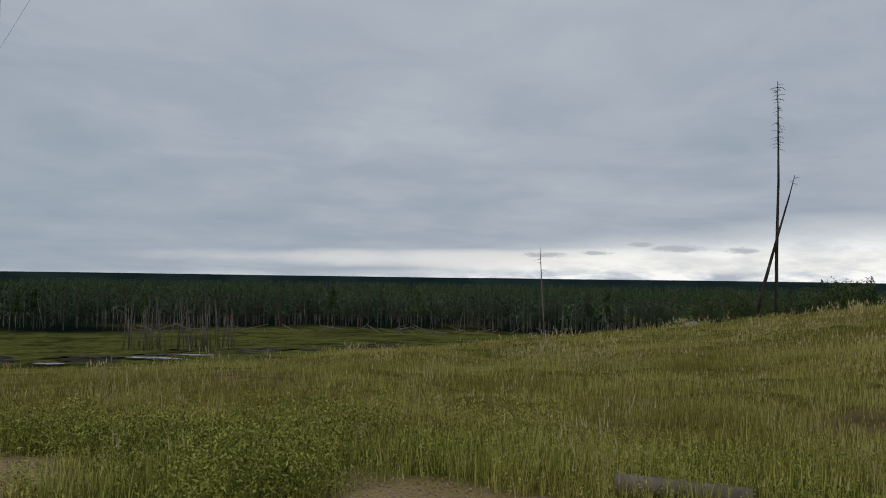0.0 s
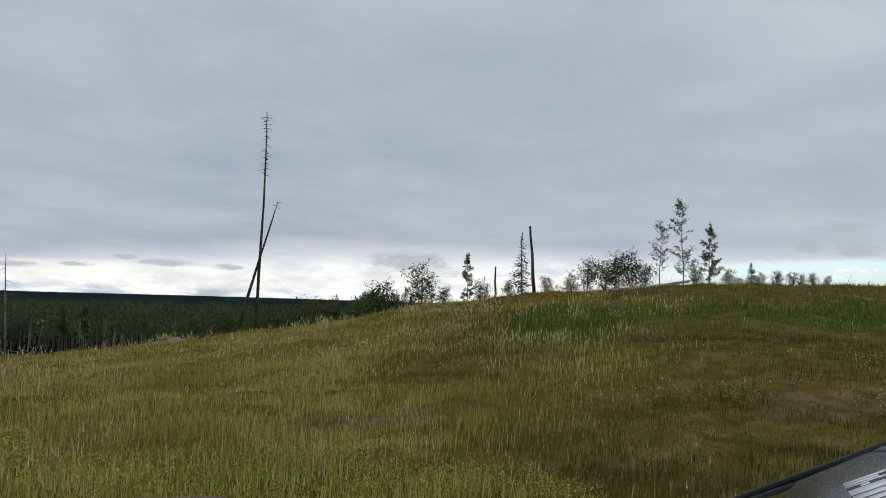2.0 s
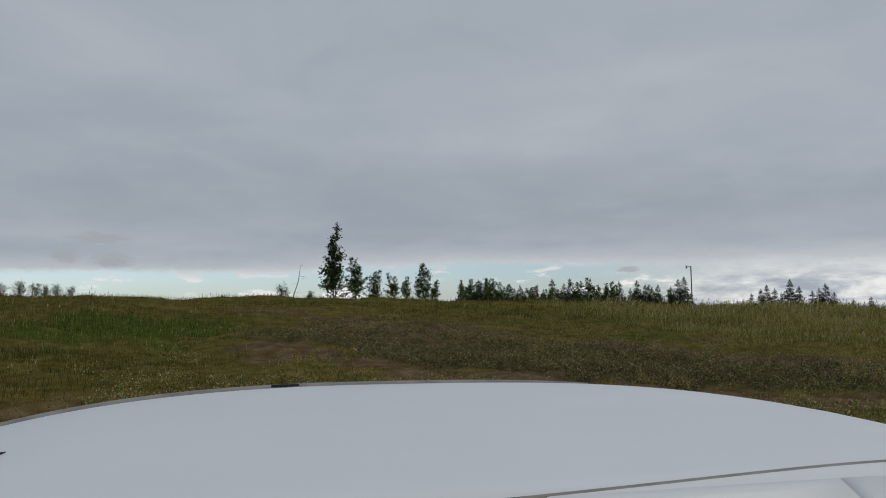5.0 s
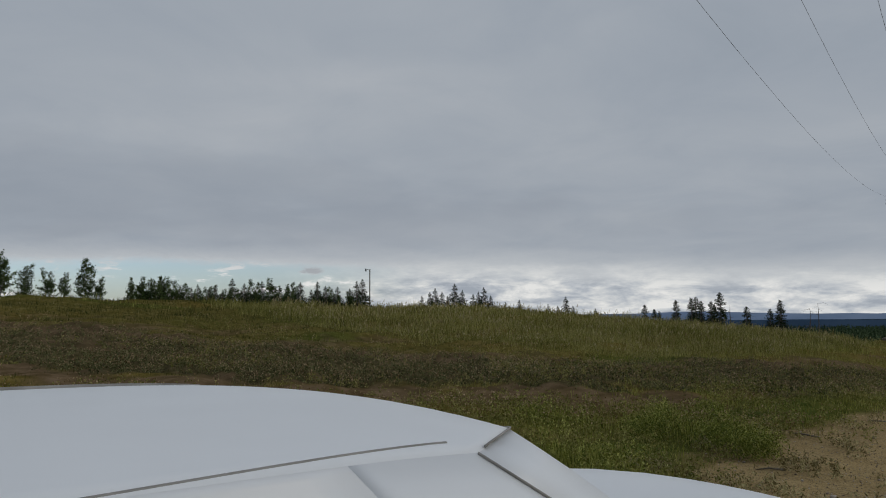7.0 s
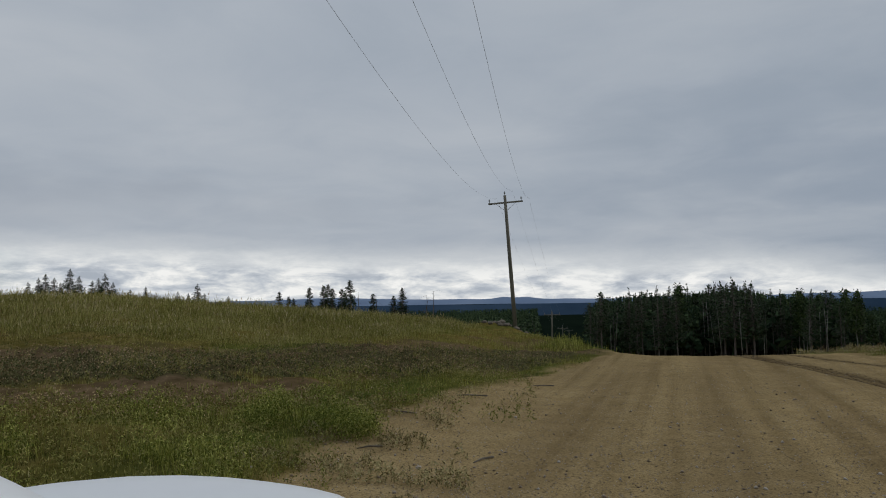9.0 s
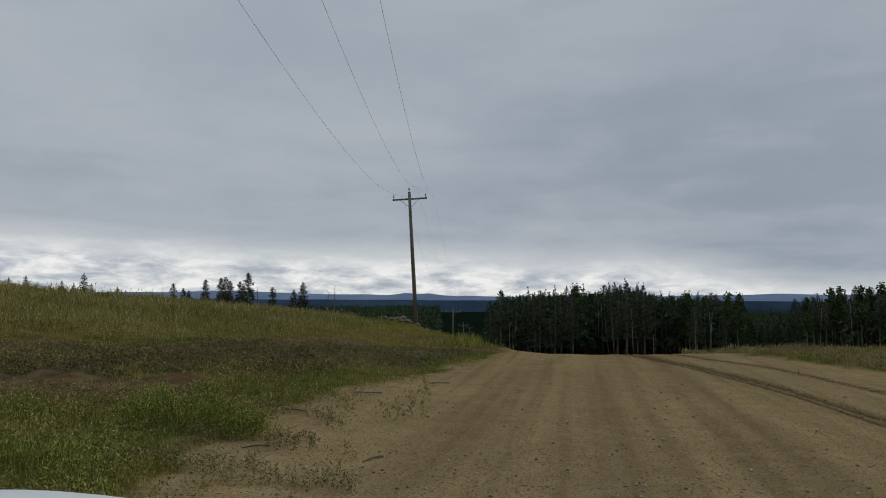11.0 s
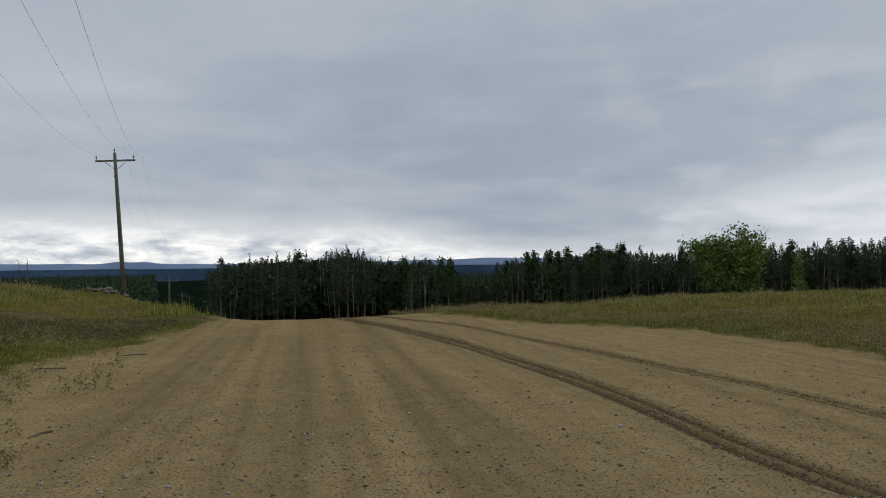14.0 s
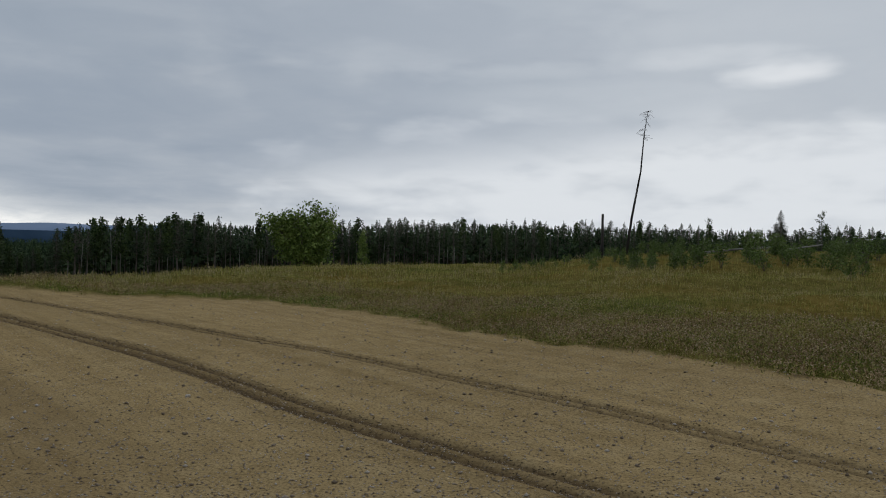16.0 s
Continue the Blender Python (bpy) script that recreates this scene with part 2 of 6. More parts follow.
M = {
    "straw": leafy("dry_straw", [(0.24, 0.19, 0.07), (0.35, 0.29, 0.125), (0.48, 0.41, 0.23)], scale=0.4, island=0.5, rough=0.7),
    "grass": leafy("meadow_grass", [(0.15, 0.148, 0.028), (0.285, 0.266, 0.058), (0.43, 0.38, 0.13)], scale=0.4, island=0.5, rough=0.75),
    "green": leafy("green_grass", [(0.085, 0.105, 0.016), (0.245, 0.262, 0.042), (0.44, 0.43, 0.11)], scale=0.2, island=0.7, rough=0.7),
    "weed": leafy("weed_leaves", [(0.125, 0.135, 0.032), (0.225, 0.215, 0.056), (0.34, 0.30, 0.10)], scale=0.6, island=0.5, rough=0.7),
    "tall": leafy("tall_seeding_grass", [(0.11, 0.112, 0.023), (0.245, 0.235, 0.056), (0.40, 0.36, 0.13)], scale=0.15, island=0.6, rough=0.7),
    "verge": leafy("verge_plants", [(0.115, 0.122, 0.024), (0.265, 0.258, 0.056), (0.45, 0.40, 0.135)], scale=0.3, island=0.7, rough=0.75),
    "clover": leafy("clover_heads", [(0.19, 0.125, 0.06), (0.33, 0.225, 0.12), (0.48, 0.36, 0.215)], scale=0.8, island=0.5, rough=0.85),
    "lush": leafy("lush_dark_grass", [(0.040, 0.058, 0.008), (0.092, 0.122, 0.018), (0.165, 0.188, 0.040)], scale=0.2, island=0.7, rough=0.75),
    "leafy_weed": leafy("fresh_weed_leaves", [(0.10, 0.125, 0.020), (0.24, 0.265, 0.048), (0.44, 0.44, 0.12)], scale=0.5, island=0.7, rough=0.75),
    "scrub": leafy("low_scrub_leaves", [(0.050, 0.056, 0.020), (0.115, 0.122, 0.044), (0.22, 0.215, 0.095)], scale=0.5, island=0.7, rough=0.8),
    "dusty": leafy("dusty_red_weed_leaves", [(0.17, 0.135, 0.06), (0.28, 0.235, 0.10), (0.42, 0.37, 0.18)], scale=0.9, island=0.7, rough=0.85),
    "blossom": leafy("pale_clover_blossom", [(0.18, 0.115, 0.06), (0.31, 0.215, 0.125), (0.48, 0.38, 0.26)], scale=0.8, island=0.7, rough=0.85),
    "verge_leaf": leafy("verge_clover_leaves", [(0.085, 0.092, 0.022), (0.20, 0.20, 0.05), (0.36, 0.325, 0.105)], scale=0.6, island=0.7, rough=0.8),
    "needles": leafy("conifer_needles", [(0.010, 0.020, 0.008), (0.022, 0.040, 0.013), (0.045, 0.068, 0.024)], scale=0.6, island=0.5, rough=0.8, per_object=0.2),
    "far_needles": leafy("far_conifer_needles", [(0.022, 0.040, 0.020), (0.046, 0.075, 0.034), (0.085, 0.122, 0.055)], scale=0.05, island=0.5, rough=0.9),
    # darker copy of the leaf colour, holding the backlit look of crest crowns
    "backlit_leaves": leafy("backlit_dark_leaves", [(0.022, 0.038, 0.011), (0.052, 0.080, 0.022), (0.10, 0.145, 0.042)], scale=0.8, island=0.6, rough=0.75, per_object=0.2),
    "forest_leaves": leafy("forest_aspen_leaves", [(0.020, 0.036, 0.012), (0.048, 0.075, 0.024), (0.095, 0.135, 0.045)], scale=0.4, island=0.5, rough=0.7, per_object=0.2),
    "leaves": leafy("aspen_leaves", [(0.055, 0.09, 0.02), (0.105, 0.158, 0.036), (0.17, 0.235, 0.065)], scale=0.8, island=0.5, rough=0.6, per_object=0.2),
    "willow": leafy("willow_leaves", [(0.085, 0.13, 0.028), (0.15, 0.215, 0.046), (0.24, 0.31, 0.085)], scale=0.8, island=0.5, rough=0.6),
    "hill": leafy("hill_grass", [(0.034, 0.042, 0.009), (0.074, 0.078, 0.017), (0.140, 0.124, 0.036)], scale=0.4, island=0.5, rough=0.75),
    "bark": material("bark", [(0.06, 0.05, 0.04), (0.12, 0.10, 0.085), (0.19, 0.17, 0.15)], scale=6, bump=0.5, rough=0.9, stretch=(1, 1, 0.2), island=0.3),
    "pale_bark": material("pale_bark", [(0.11, 0.10, 0.088), (0.19, 0.18, 0.16), (0.30, 0.285, 0.25)], scale=3, bump=0.3, rough=0.85, stretch=(1, 1, 0.3), island=0.5),
    "burnt": material("charred_wood", [(0.015, 0.013, 0.012), (0.035, 0.030, 0.027), (0.08, 0.07, 0.06)], scale=4, bump=0.6, rough=0.85, stretch=(1, 1, 0.2)),
    "grey_wood": material("weathered_wood", [(0.085, 0.072, 0.056), (0.155, 0.13, 0.10), (0.24, 0.205, 0.165)], scale=5, bump=0.5, rough=0.9, stretch=(1, 1, 0.15)),
    "pole": material("pole_wood", [(0.10, 0.095, 0.07), (0.17, 0.155, 0.12), (0.26, 0.24, 0.20)], scale=3, bump=0.4, rough=0.85, stretch=(1, 1, 0.1)),
    "ceramic": material("insulator_ceramic", [(0.20, 0.21, 0.21), (0.30, 0.31, 0.31)], rough=0.25, spec=0.5),
    "wire": material("wire_metal", [(0.10, 0.10, 0.10), (0.18, 0.18, 0.18)], rough=0.5, metal=0.6),
    "clod": material("dark_soil_clods", [(0.065, 0.044, 0.024), (0.125, 0.088, 0.048), (0.22, 0.16, 0.09)], scale=9, island=0.6, rough=0.95),
    "dark_bark": material("dark_bark", [(0.045, 0.040, 0.034), (0.092, 0.083, 0.072), (0.165, 0.15, 0.13)], scale=1, rough=0.9, island=0.5, stretch=(1, 1, 0.3)),
    "stone": material("pebble", [(0.16, 0.12, 0.08), (0.27, 0.21, 0.15), (0.42, 0.37, 0.31)], scale=9, island=0.6, rough=0.85),
    "paint": material("white_paint", [(0.83, 0.84, 0.85), (0.85, 0.86, 0.87), (0.87, 0.88, 0.89)], scale=3, rough=0.36, spec=0.5, coarse=1.2),
    "primer": material("worn_primer", [(0.22, 0.21, 0.19), (0.30, 0.285, 0.26), (0.38, 0.36, 0.33)], scale=14, rough=0.7, bump=0.2),
    "rubber": material("black_rubber", [(0.012, 0.012, 0.012), (0.03, 0.03, 0.03)], scale=20, rough=0.6),
    "steel": material("brushed_steel", [(0.45, 0.45, 0.45), (0.6, 0.6, 0.6)], scale=8, rough=0.35, metal=1.0),
    "lamp_red": material("red_lens", [(0.30, 0.01, 0.01), (0.4, 0.02, 0.02)], rough=0.15, spec=0.5),
    "lamp_clear": material("clear_lens", [(0.6, 0.6, 0.6), (0.7, 0.7, 0.7)], rough=0.1, spec=0.6),
    "letter": material("white_vinyl", [(0.75, 0.75, 0.76), (0.82, 0.82, 0.83)], rough=0.5),
    "strip": material("blue_grey_sun_strip", [(0.035, 0.040, 0.060), (0.05, 0.055, 0.08)], rough=0.2, spec=0.5),
    "trim": material("dark_grey_trim", [(0.055, 0.058, 0.06), (0.085, 0.09, 0.092)], scale=10, rough=0.5),
    "seat": material("dark_upholstery", [(0.03, 0.03, 0.032), (0.05, 0.05, 0.052)], scale=30, rough=0.9),
    "water": material("swamp_water", [(0.02, 0.022, 0.02), (0.03, 0.03, 0.025)], rough=0.12, spec=0.4),
    "mud": material("dark_mud", [(0.02, 0.017, 0.013), (0.045, 0.037, 0.026), (0.09, 0.075, 0.05)], scale=2, rough=0.85, bump=0.6, spec=0.06, per_object=0.3),
    # mountain colour with the blue of distance haze painted in
    "mountain": material("haze_blue_mountain", [(0.165, 0.225, 0.335), (0.195, 0.26, 0.375), (0.23, 0.295, 0.415)], scale=0.004, rough=1.0, spec=0.0),
}
glass = bpy.data.materials.new("tinted_glass")
glass.use_nodes = True
g = glass.node_tree.nodes["Principled BSDF"].inputs
g["Base Color"].default_value, g["Roughness"].default_value = (0.30, 0.36, 0.35, 1), 0.02
g["Transmission Weight"].default_value, g["IOR"].default_value = 0.9, 1.45
M["glass"] = glass
# opaque pale colour standing in for the sky mirrored in the rear window
M["sky_white_glass"] = material("glass_painted_with_sky_reflection", [(0.82, 0.83, 0.84), (0.86, 0.87, 0.88)], scale=2, rough=0.35, spec=0.5)


# ---- the lie of the land ----
# azimuth (degrees, clockwise from +y), distance and height of the crest, height behind it, at 130 m and at 260 m
LAND = [
    (-40, 15, -0.30, -4.6, -8.9, -12), (-27, 17, -0.38, -4.7, -8.9, -12), (-19, 20, -0.45, -4.7, -9, -12),
    (-11, 25, -0.6, -4.6, -9, -12), (-2, 33, -1.0, -4.0, -9, -13), (10, 40, -0.5, -3.0, -9, -14),
    (20, 40, 0.45, -1.5, -8, -14), (28, 38, 1.62, 0.2, -5, -12), (36, 37, 2.40, 1.0, -4, -10), (43, 35, 2.75, 1.6, -3, -8),
]
LAND += [
    (49, 33, 2.92, 1.8, -3, -8), (56, 34, 3.0, 1.7, -3, -8), (63, 36, 2.98, 1.5, -3, -8), (77, 40, 3.10, 2.0, -3, -8), (90, 45, 2.85, 1.8, -3, -8),
    (98, 50, 2.60, 1.5, -2, -8), (107, 50, 2.60, 1.2, -2, -9), (115, 45, 1.95, 0.6, -3, -10), (124, 45, 1.35, -0.5, -5, -12),
]
LAND += [
    (130, 50, 0.85, -1.0, -6, -13), (136, 60, -0.30, -3.0, -7, -14), (140, 45, -0.55, -3.5, -8, -14), (143, 30, -0.22, -3.0, -9, -14),
    (146, 25, -0.06, -2.5, -9, -13), (151, 24, 0.0, -2.5, -9, -12), (160, 25, 0.08, -2.0, -8, -11), (168, 28, 0.2, -1.5, -6, -9),
]
LAND += [
    (176, 32, 0.32, -0.8, -4, -7), (186, 36, 0.28, -0.4, -3.5, -6), (196, 38, 0.40, -0.2, -3, -6), (203, 46, 1.05, 0.6, -3, -6),
    (210, 50, 1.65, 1.0, -2, -6), (222, 50, 1.65, 1.0, -2, -6), (270, 30, 0.3, 0.0, -2, -6), (320, 15, -0.30, -4.6, -8.9, -12),
]
N_AZ, N_R = 720, 330
RADII = 0.6 * (4600 / 0.6) ** (np.arange(N_R) / (N_R - 1))


def lay_land():
    table = np.array(LAND, float)
    az = -40 + 360 * np.arange(N_AZ) / N_AZ
    rc, zc, zb, z1, z2 = (np.interp(az, table[:, 0], table[:, k]) for k in range(1, 6))
    zc = zc - 0.24 * step(np.abs((az - 151) / 12.0), 0.8, 1.4)
    z = np.zeros((N_AZ, N_R))
    for i in range(N_AZ):
        knots = [0, 7, rc[i], max(rc[i] + 20, 55), 130, 260, 900, 2800, 5000]
        z[i] = np.interp(RADII, knots, [0, 0, zc[i], zb[i], z1[i], z2[i], -17, -4, -4])
    kernel = np.exp(-np.linspace(-2, 2, 9) ** 2)
    kernel /= kernel.sum()
    for axis, mode in ((0, "wrap"), (1, "edge")):
        pad = [(4, 4) if k == axis else (0, 0) for k in range(2)]
        wide = np.pad(z, pad, mode=mode)
        z = np.apply_along_axis(lambda row: np.convolve(row, kernel, "valid"), axis, wide)
    return z


def wave(x, y, seed, size):
    """Smooth, cheap, repeatable unevenness in about -1 .. 1."""
    rng = np.random.RandomState(seed)
    total = 0.0
    for k in range(7):
        a, p, s = rng.uniform(0, 2 * math.pi), rng.uniform(0, 2 * math.pi), rng.uniform(0.6, 1.8)
        total = total + np.sin((x * math.cos(a) + y * math.sin(a)) * 2 * math.pi * s / size + p)
    return total / 3.2


def along(px, py, line):
    """Distance from points to a polyline."""
    best = np.full(np.shape(px), 1e9)
    for (ax, ay), (bx, by) in zip(line[:-1], line[1:]):
        vx, vy = bx - ax, by - ay
        s = np.clip(((px - ax) * vx + (py - ay) * vy) / (vx * vx + vy * vy), 0, 1)
        best = np.minimum(best, np.hypot(px - ax - s * vx, py - ay - s * vy))
    return best


def inside(px, py, ring):
    """Signed distance to a closed outline, positive inside."""
    odd = np.zeros(np.shape(px), bool)
    for (ax, ay), (bx, by) in zip(ring, ring[1:] + ring[:1]):
        if ay != by:
            odd ^= ((ay > py) != (by > py)) & (px < (bx - ax) * (py - ay) / (by - ay) + ax)
    d = along(px, py, ring + ring[:1])
    return np.where(odd, d, -d)


def step(v, lo, hi):
    s = np.clip((v - lo) / (hi - lo), 0, 1)
    return s * s * (3 - 2 * s)


ROAD = [(-70, 16), (-20, 9.5), (-4.8, 7.2), (-3.3, 6.9), (-2.75, 5.5), (-2.0, 5.1), (-1.4, 6.0), (-0.9, 6.5), (0.7, 6.45), (1.9, 6.3), (2.9, 5.0), (3.6, 2), (4.6, -1), (6.0, -3.0), (7.7, -4.7),
        (8.9, -6.3), (9.9, -7.9), (10.7, -9.7), (11.8, -12.0), (13.4, -15.6), (16.2, -21), (18.5, -26), (32, -50), (62, -112), (54, -114), (24, -55), (13, -28),
        (9.0, -23.2), (6.0, -21.4), (3.4, -20.6), (1.0, -19.4), (-0.8, -18.2), (-3.0, -14.8), (-4.4, -11.8), (-5.6, -10.0), (-6.4, -8.6), (-7.4, -7.7), (-13, -2.6), (-70, 2)]
RUT_A = [(-6.5, -0.2), (-4.2, -2.6), (-2.4, -5.0), (-1.8, -5.8), (-1.2, -6.6), (-0.5, -7.5), (0.4, -9.0), (1.6, -10.9), (3.1, -12.9), (4.8, -14.8), (7.9, -18.2), (10.9, -20.9), (16, -27)]
RUT_B = [(-8.0, -1.0), (-5.6, -3.8), (-4.7, -5.1), (-3.8, -6.6), (-2.9, -8.0), (-1.9, -9.5), (-0.9, -11.0), (0.5, -12.5), (2.2, -14.7), (4.4, -17.2), (6.7, -19.3), (9.0, -20.8), (14, -26)]
LANES = [[(5.1, -5.5), (6.1, -7.1), (7.5, -9.1), (9.0, -11.8), (12.2, -18)], [(2.8, -5.0), (3.8, -7.1), (5.3, -9.3), (8, -14), (12.5, -22)],
         [(0.4, -4.0), (2.0, -7.5), (4.6, -11.5), (8.2, -17.0), (14, -28)]]
# a bare strip worn beside the verge, and a dirt track that leaves the road and climbs round the low hill
TRACK = [(16.5, 6.5), (14.6, 2.2), (13.7, -1.2), (12.9, -3.4), (12.3, -5.2), (12.2, -7.0)]
TRACK_FAR = [(14.5, -22.8), (18.4, -22.2), (20.8, -19.8), (19.6, -16.4), (17.6, -13.2), (17.2, -9.4), (18.6, -5.2), (21.2, -0.8), (22.6, 3.2), (24.8, 8.0), (29, 13)]
SCRUB = [(26, 8), (21.5, -2.5), (18.6, -7.0), (18.2, -11), (18.6, -15.5), (21, -18.4), (19.4, -23), (17, -21.6), (14.2, -15.6), (13.0, -11.5), (12.6, -8.0), (13.6, -4.6), (14.8, -1.5), (15.4, 3), (18.5, 8)]
TALL = [(36, 1), (26.0, -3.5), (20.2, -7.4), (18.9, -11.2), (20.9, -16.0), (26.5, -23.5), (42, -41), (62, -30), (56, 4)]


def rounded(line, times=2):
    """A polyline with its corners cut off."""
    for _ in range(times):
        cut_ = [line[0]]
        for (ax, ay), (bx, by) in zip(line[:-1], line[1:]):
            cut_ += [(ax * 0.75 + bx * 0.25, ay * 0.75 + by * 0.25), (ax * 0.25 + bx * 0.75, ay * 0.25 + by * 0.75)]
        line = cut_ + [line[-1]]
    return line


RUT_A, RUT_B = rounded(RUT_A), rounded(RUT_B)
ROAD = rounded(ROAD + ROAD[:1], 1)[:-1]


def road_mask(x, y):
    return step(inside(x, y, ROAD) + 0.20 * wave(x, y, 3, 2.2) + 0.16 * wave(x, y, 4, 0.7), -0.25, 0.35)


def dirt_mask(x, y):
    a = 1 - step(along(x, y, TRACK) + 0.45 * wave(x, y, 5, 2.5) + 0.2 * wave(x, y, 55, 0.8), 0.6, 1.25)
    b = 0.85 * (1 - step(along(x, y, TRACK_FAR) + 0.5 * wave(x, y, 6, 3) + 0.2 * wave(x, y, 56, 0.9), 0.3, 1.1))
    c = 0.7 * (1 - step(np.hypot((x - 4.4) / 1.7, (y - 9.4) / 0.5) + 0.3 * wave(x, y, 7, 1), 0.5, 1.1))
    d = 0.7 * (1 - step(np.hypot((x - 9.5) / 1.6, (y - 6.8) / 0.7) + 0.3 * wave(x, y, 8, 1), 0.5, 1.1))
    hill = 0.65 * step(wave(x, y, 9, 5) + 0.6 * wave(x, y, 10, 1.3), 0.1, 0.7) * (1 - step(np.hypot((x - 24) / 6.0, (y - 2) / 8.0), 0.7, 1.2))
    bank = 0.6 * step(wave(x, y, 57, 4) + 0.5 * wave(x, y, 58, 1.2), 0.2, 0.8) * (1 - step(np.hypot((x + 9) / 8.0, (y - 15) / 2.6), 0.6, 1.1))
    mound = 0.75 * (1 - step(np.hypot((x - 24.5) / 3.2, (y + 27) / 4.5) + 0.35 * wave(x, y, 59, 2.2), 0.5, 1.1))
    return np.clip(np.maximum.reduce([a, b, c, d, hill, bank, mound]), 0, 1)


def scrub_mask(x, y):
    """Low dark weeds on old wheel-worn ground."""
    return step(inside(x, y, SCRUB) + 0.6 * wave(x, y, 52, 3) + 0.3 * wave(x, y, 53, 1.0), -0.5, 0.7)


def tall_mask(x, y):
    return step(inside(x, y, TALL) + 0.5 * wave(x, y, 54, 3), -0.4, 1.0)


def lush_mask(x, y):
    """Dark fresh green hollows on the slope."""
    a = 1 - step(np.hypot((x - 14) / 4.6, (y - 17) / 4.0) + 0.3 * wave(x, y, 11, 4), 0.5, 1.2)
    b = 1 - step(np.hypot((x - 18.8) / 3.6, (y - 11.2) / 2.8) + 0.3 * wave(x, y, 12, 3), 0.5, 1.2)
    return np.clip(np.maximum(a, b), 0, 1)


def green_mask(x, y):
    e = inside(x, y, ROAD)
    c = step(e, -2.4, -0.9) * (1 - step(e, -0.3, 0.4)) * (0.6 + 0.4 * wave(x, y, 13, 3))
    d = 0.6 * step(wave(x, y, 14, 11), 0.5, 1.1)
    return np.clip(np.maximum.reduce([lush_mask(x, y), c, d]), 0, 1)


Z_LAND = lay_land()


def land(x, y):
    """Height of the ground."""
    x, y = np.asarray(x, float), np.asarray(y, float)
    r = np.maximum(np.hypot(x, y), 0.6)
    a = (np.degrees(np.arctan2(x, y)) + 40) % 360 / 360 * N_AZ
    u = np.clip(np.log(r / 0.6) / math.log(4600 / 0.6) * (N_R - 1), 0, N_R - 1.001)
    i, j = np.floor(a).astype(int) % N_AZ, np.floor(u).astype(int)
    fa, fu, i2 = a - np.floor(a), u - j, (i + 1) % N_AZ
    z = (Z_LAND[i, j] * (1 - fa) + Z_LAND[i2, j] * fa) * (1 - fu) + (Z_LAND[i, j + 1] * (1 - fa) + Z_LAND[i2, j + 1] * fa) * fu
    off = 1 - road_mask(x, y)
    soft = step(r, 6, 20) * off
    z = z + 0.10 * wave(x, y, 20, 9) * soft + 0.05 * wave(x, y, 21, 2.4) * off * (r < 120)
    z = z + step(r, 300, 900) * (2.5 * wave(x, y, 22, 1500) + 1.5 * wave(x, y, 23, 500)) - 9 * step(r, 900, 1700)
    z = z + 0.45 * np.exp(-(np.hypot(x - 41.5, y + 42.5) / 3.2) ** 2)
    near = r < 60
    if np.any(near):
        for line, deep, half in ((RUT_A, 0.03, 0.12), (RUT_B, 0.018, 0.08)):
            d = along(x, y, line)
            z = z - near * deep * np.exp(-((d - half) / (half * 0.6)) ** 2) + near * deep * 0.5 * np.exp(-((d - half * 2.4) / 0.07) ** 2)
        z = z + near * off * scrub_mask(x, y) * (0.05 * wave(x, y, 26, 0.8) + 0.04 * wave(x, y, 27, 2.0))
        across, lengthwise = 0.85 * x + 0.53 * y, 0.53 * x - 0.85 * y
        z = z + near * off * (0.008 * wave(x, y, 24, 0.45) + 0.02 * wave(x, y, 25, 1.3)) + near * (1 - off) * 0.007 * wave(across, lengthwise * 0.06, 25, 0.9)
    return z


def mesh_of(name, verts, faces, mat, smooth=False):
    """A mesh from arrays of points and of equal-sided faces."""
    verts, faces = np.asarray(verts, np.float32), np.asarray(faces, np.int32)
    me = bpy.data.meshes.new(name)
    count, sides = faces.shape
    me.vertices.add(len(verts))
    me.vertices.foreach_set("co", verts.ravel())
    me.loops.add(count * sides)
    me.loops.foreach_set("vertex_index", faces.ravel())
    me.polygons.add(count)
    me.polygons.foreach_set("loop_start", np.arange(0, count * sides, sides, dtype=np.int32))
    if smooth:
        me.polygons.foreach_set("use_smooth", np.ones(count, bool))
    me.update(calc_edges=True)
    me.materials.append(mat)
    return me


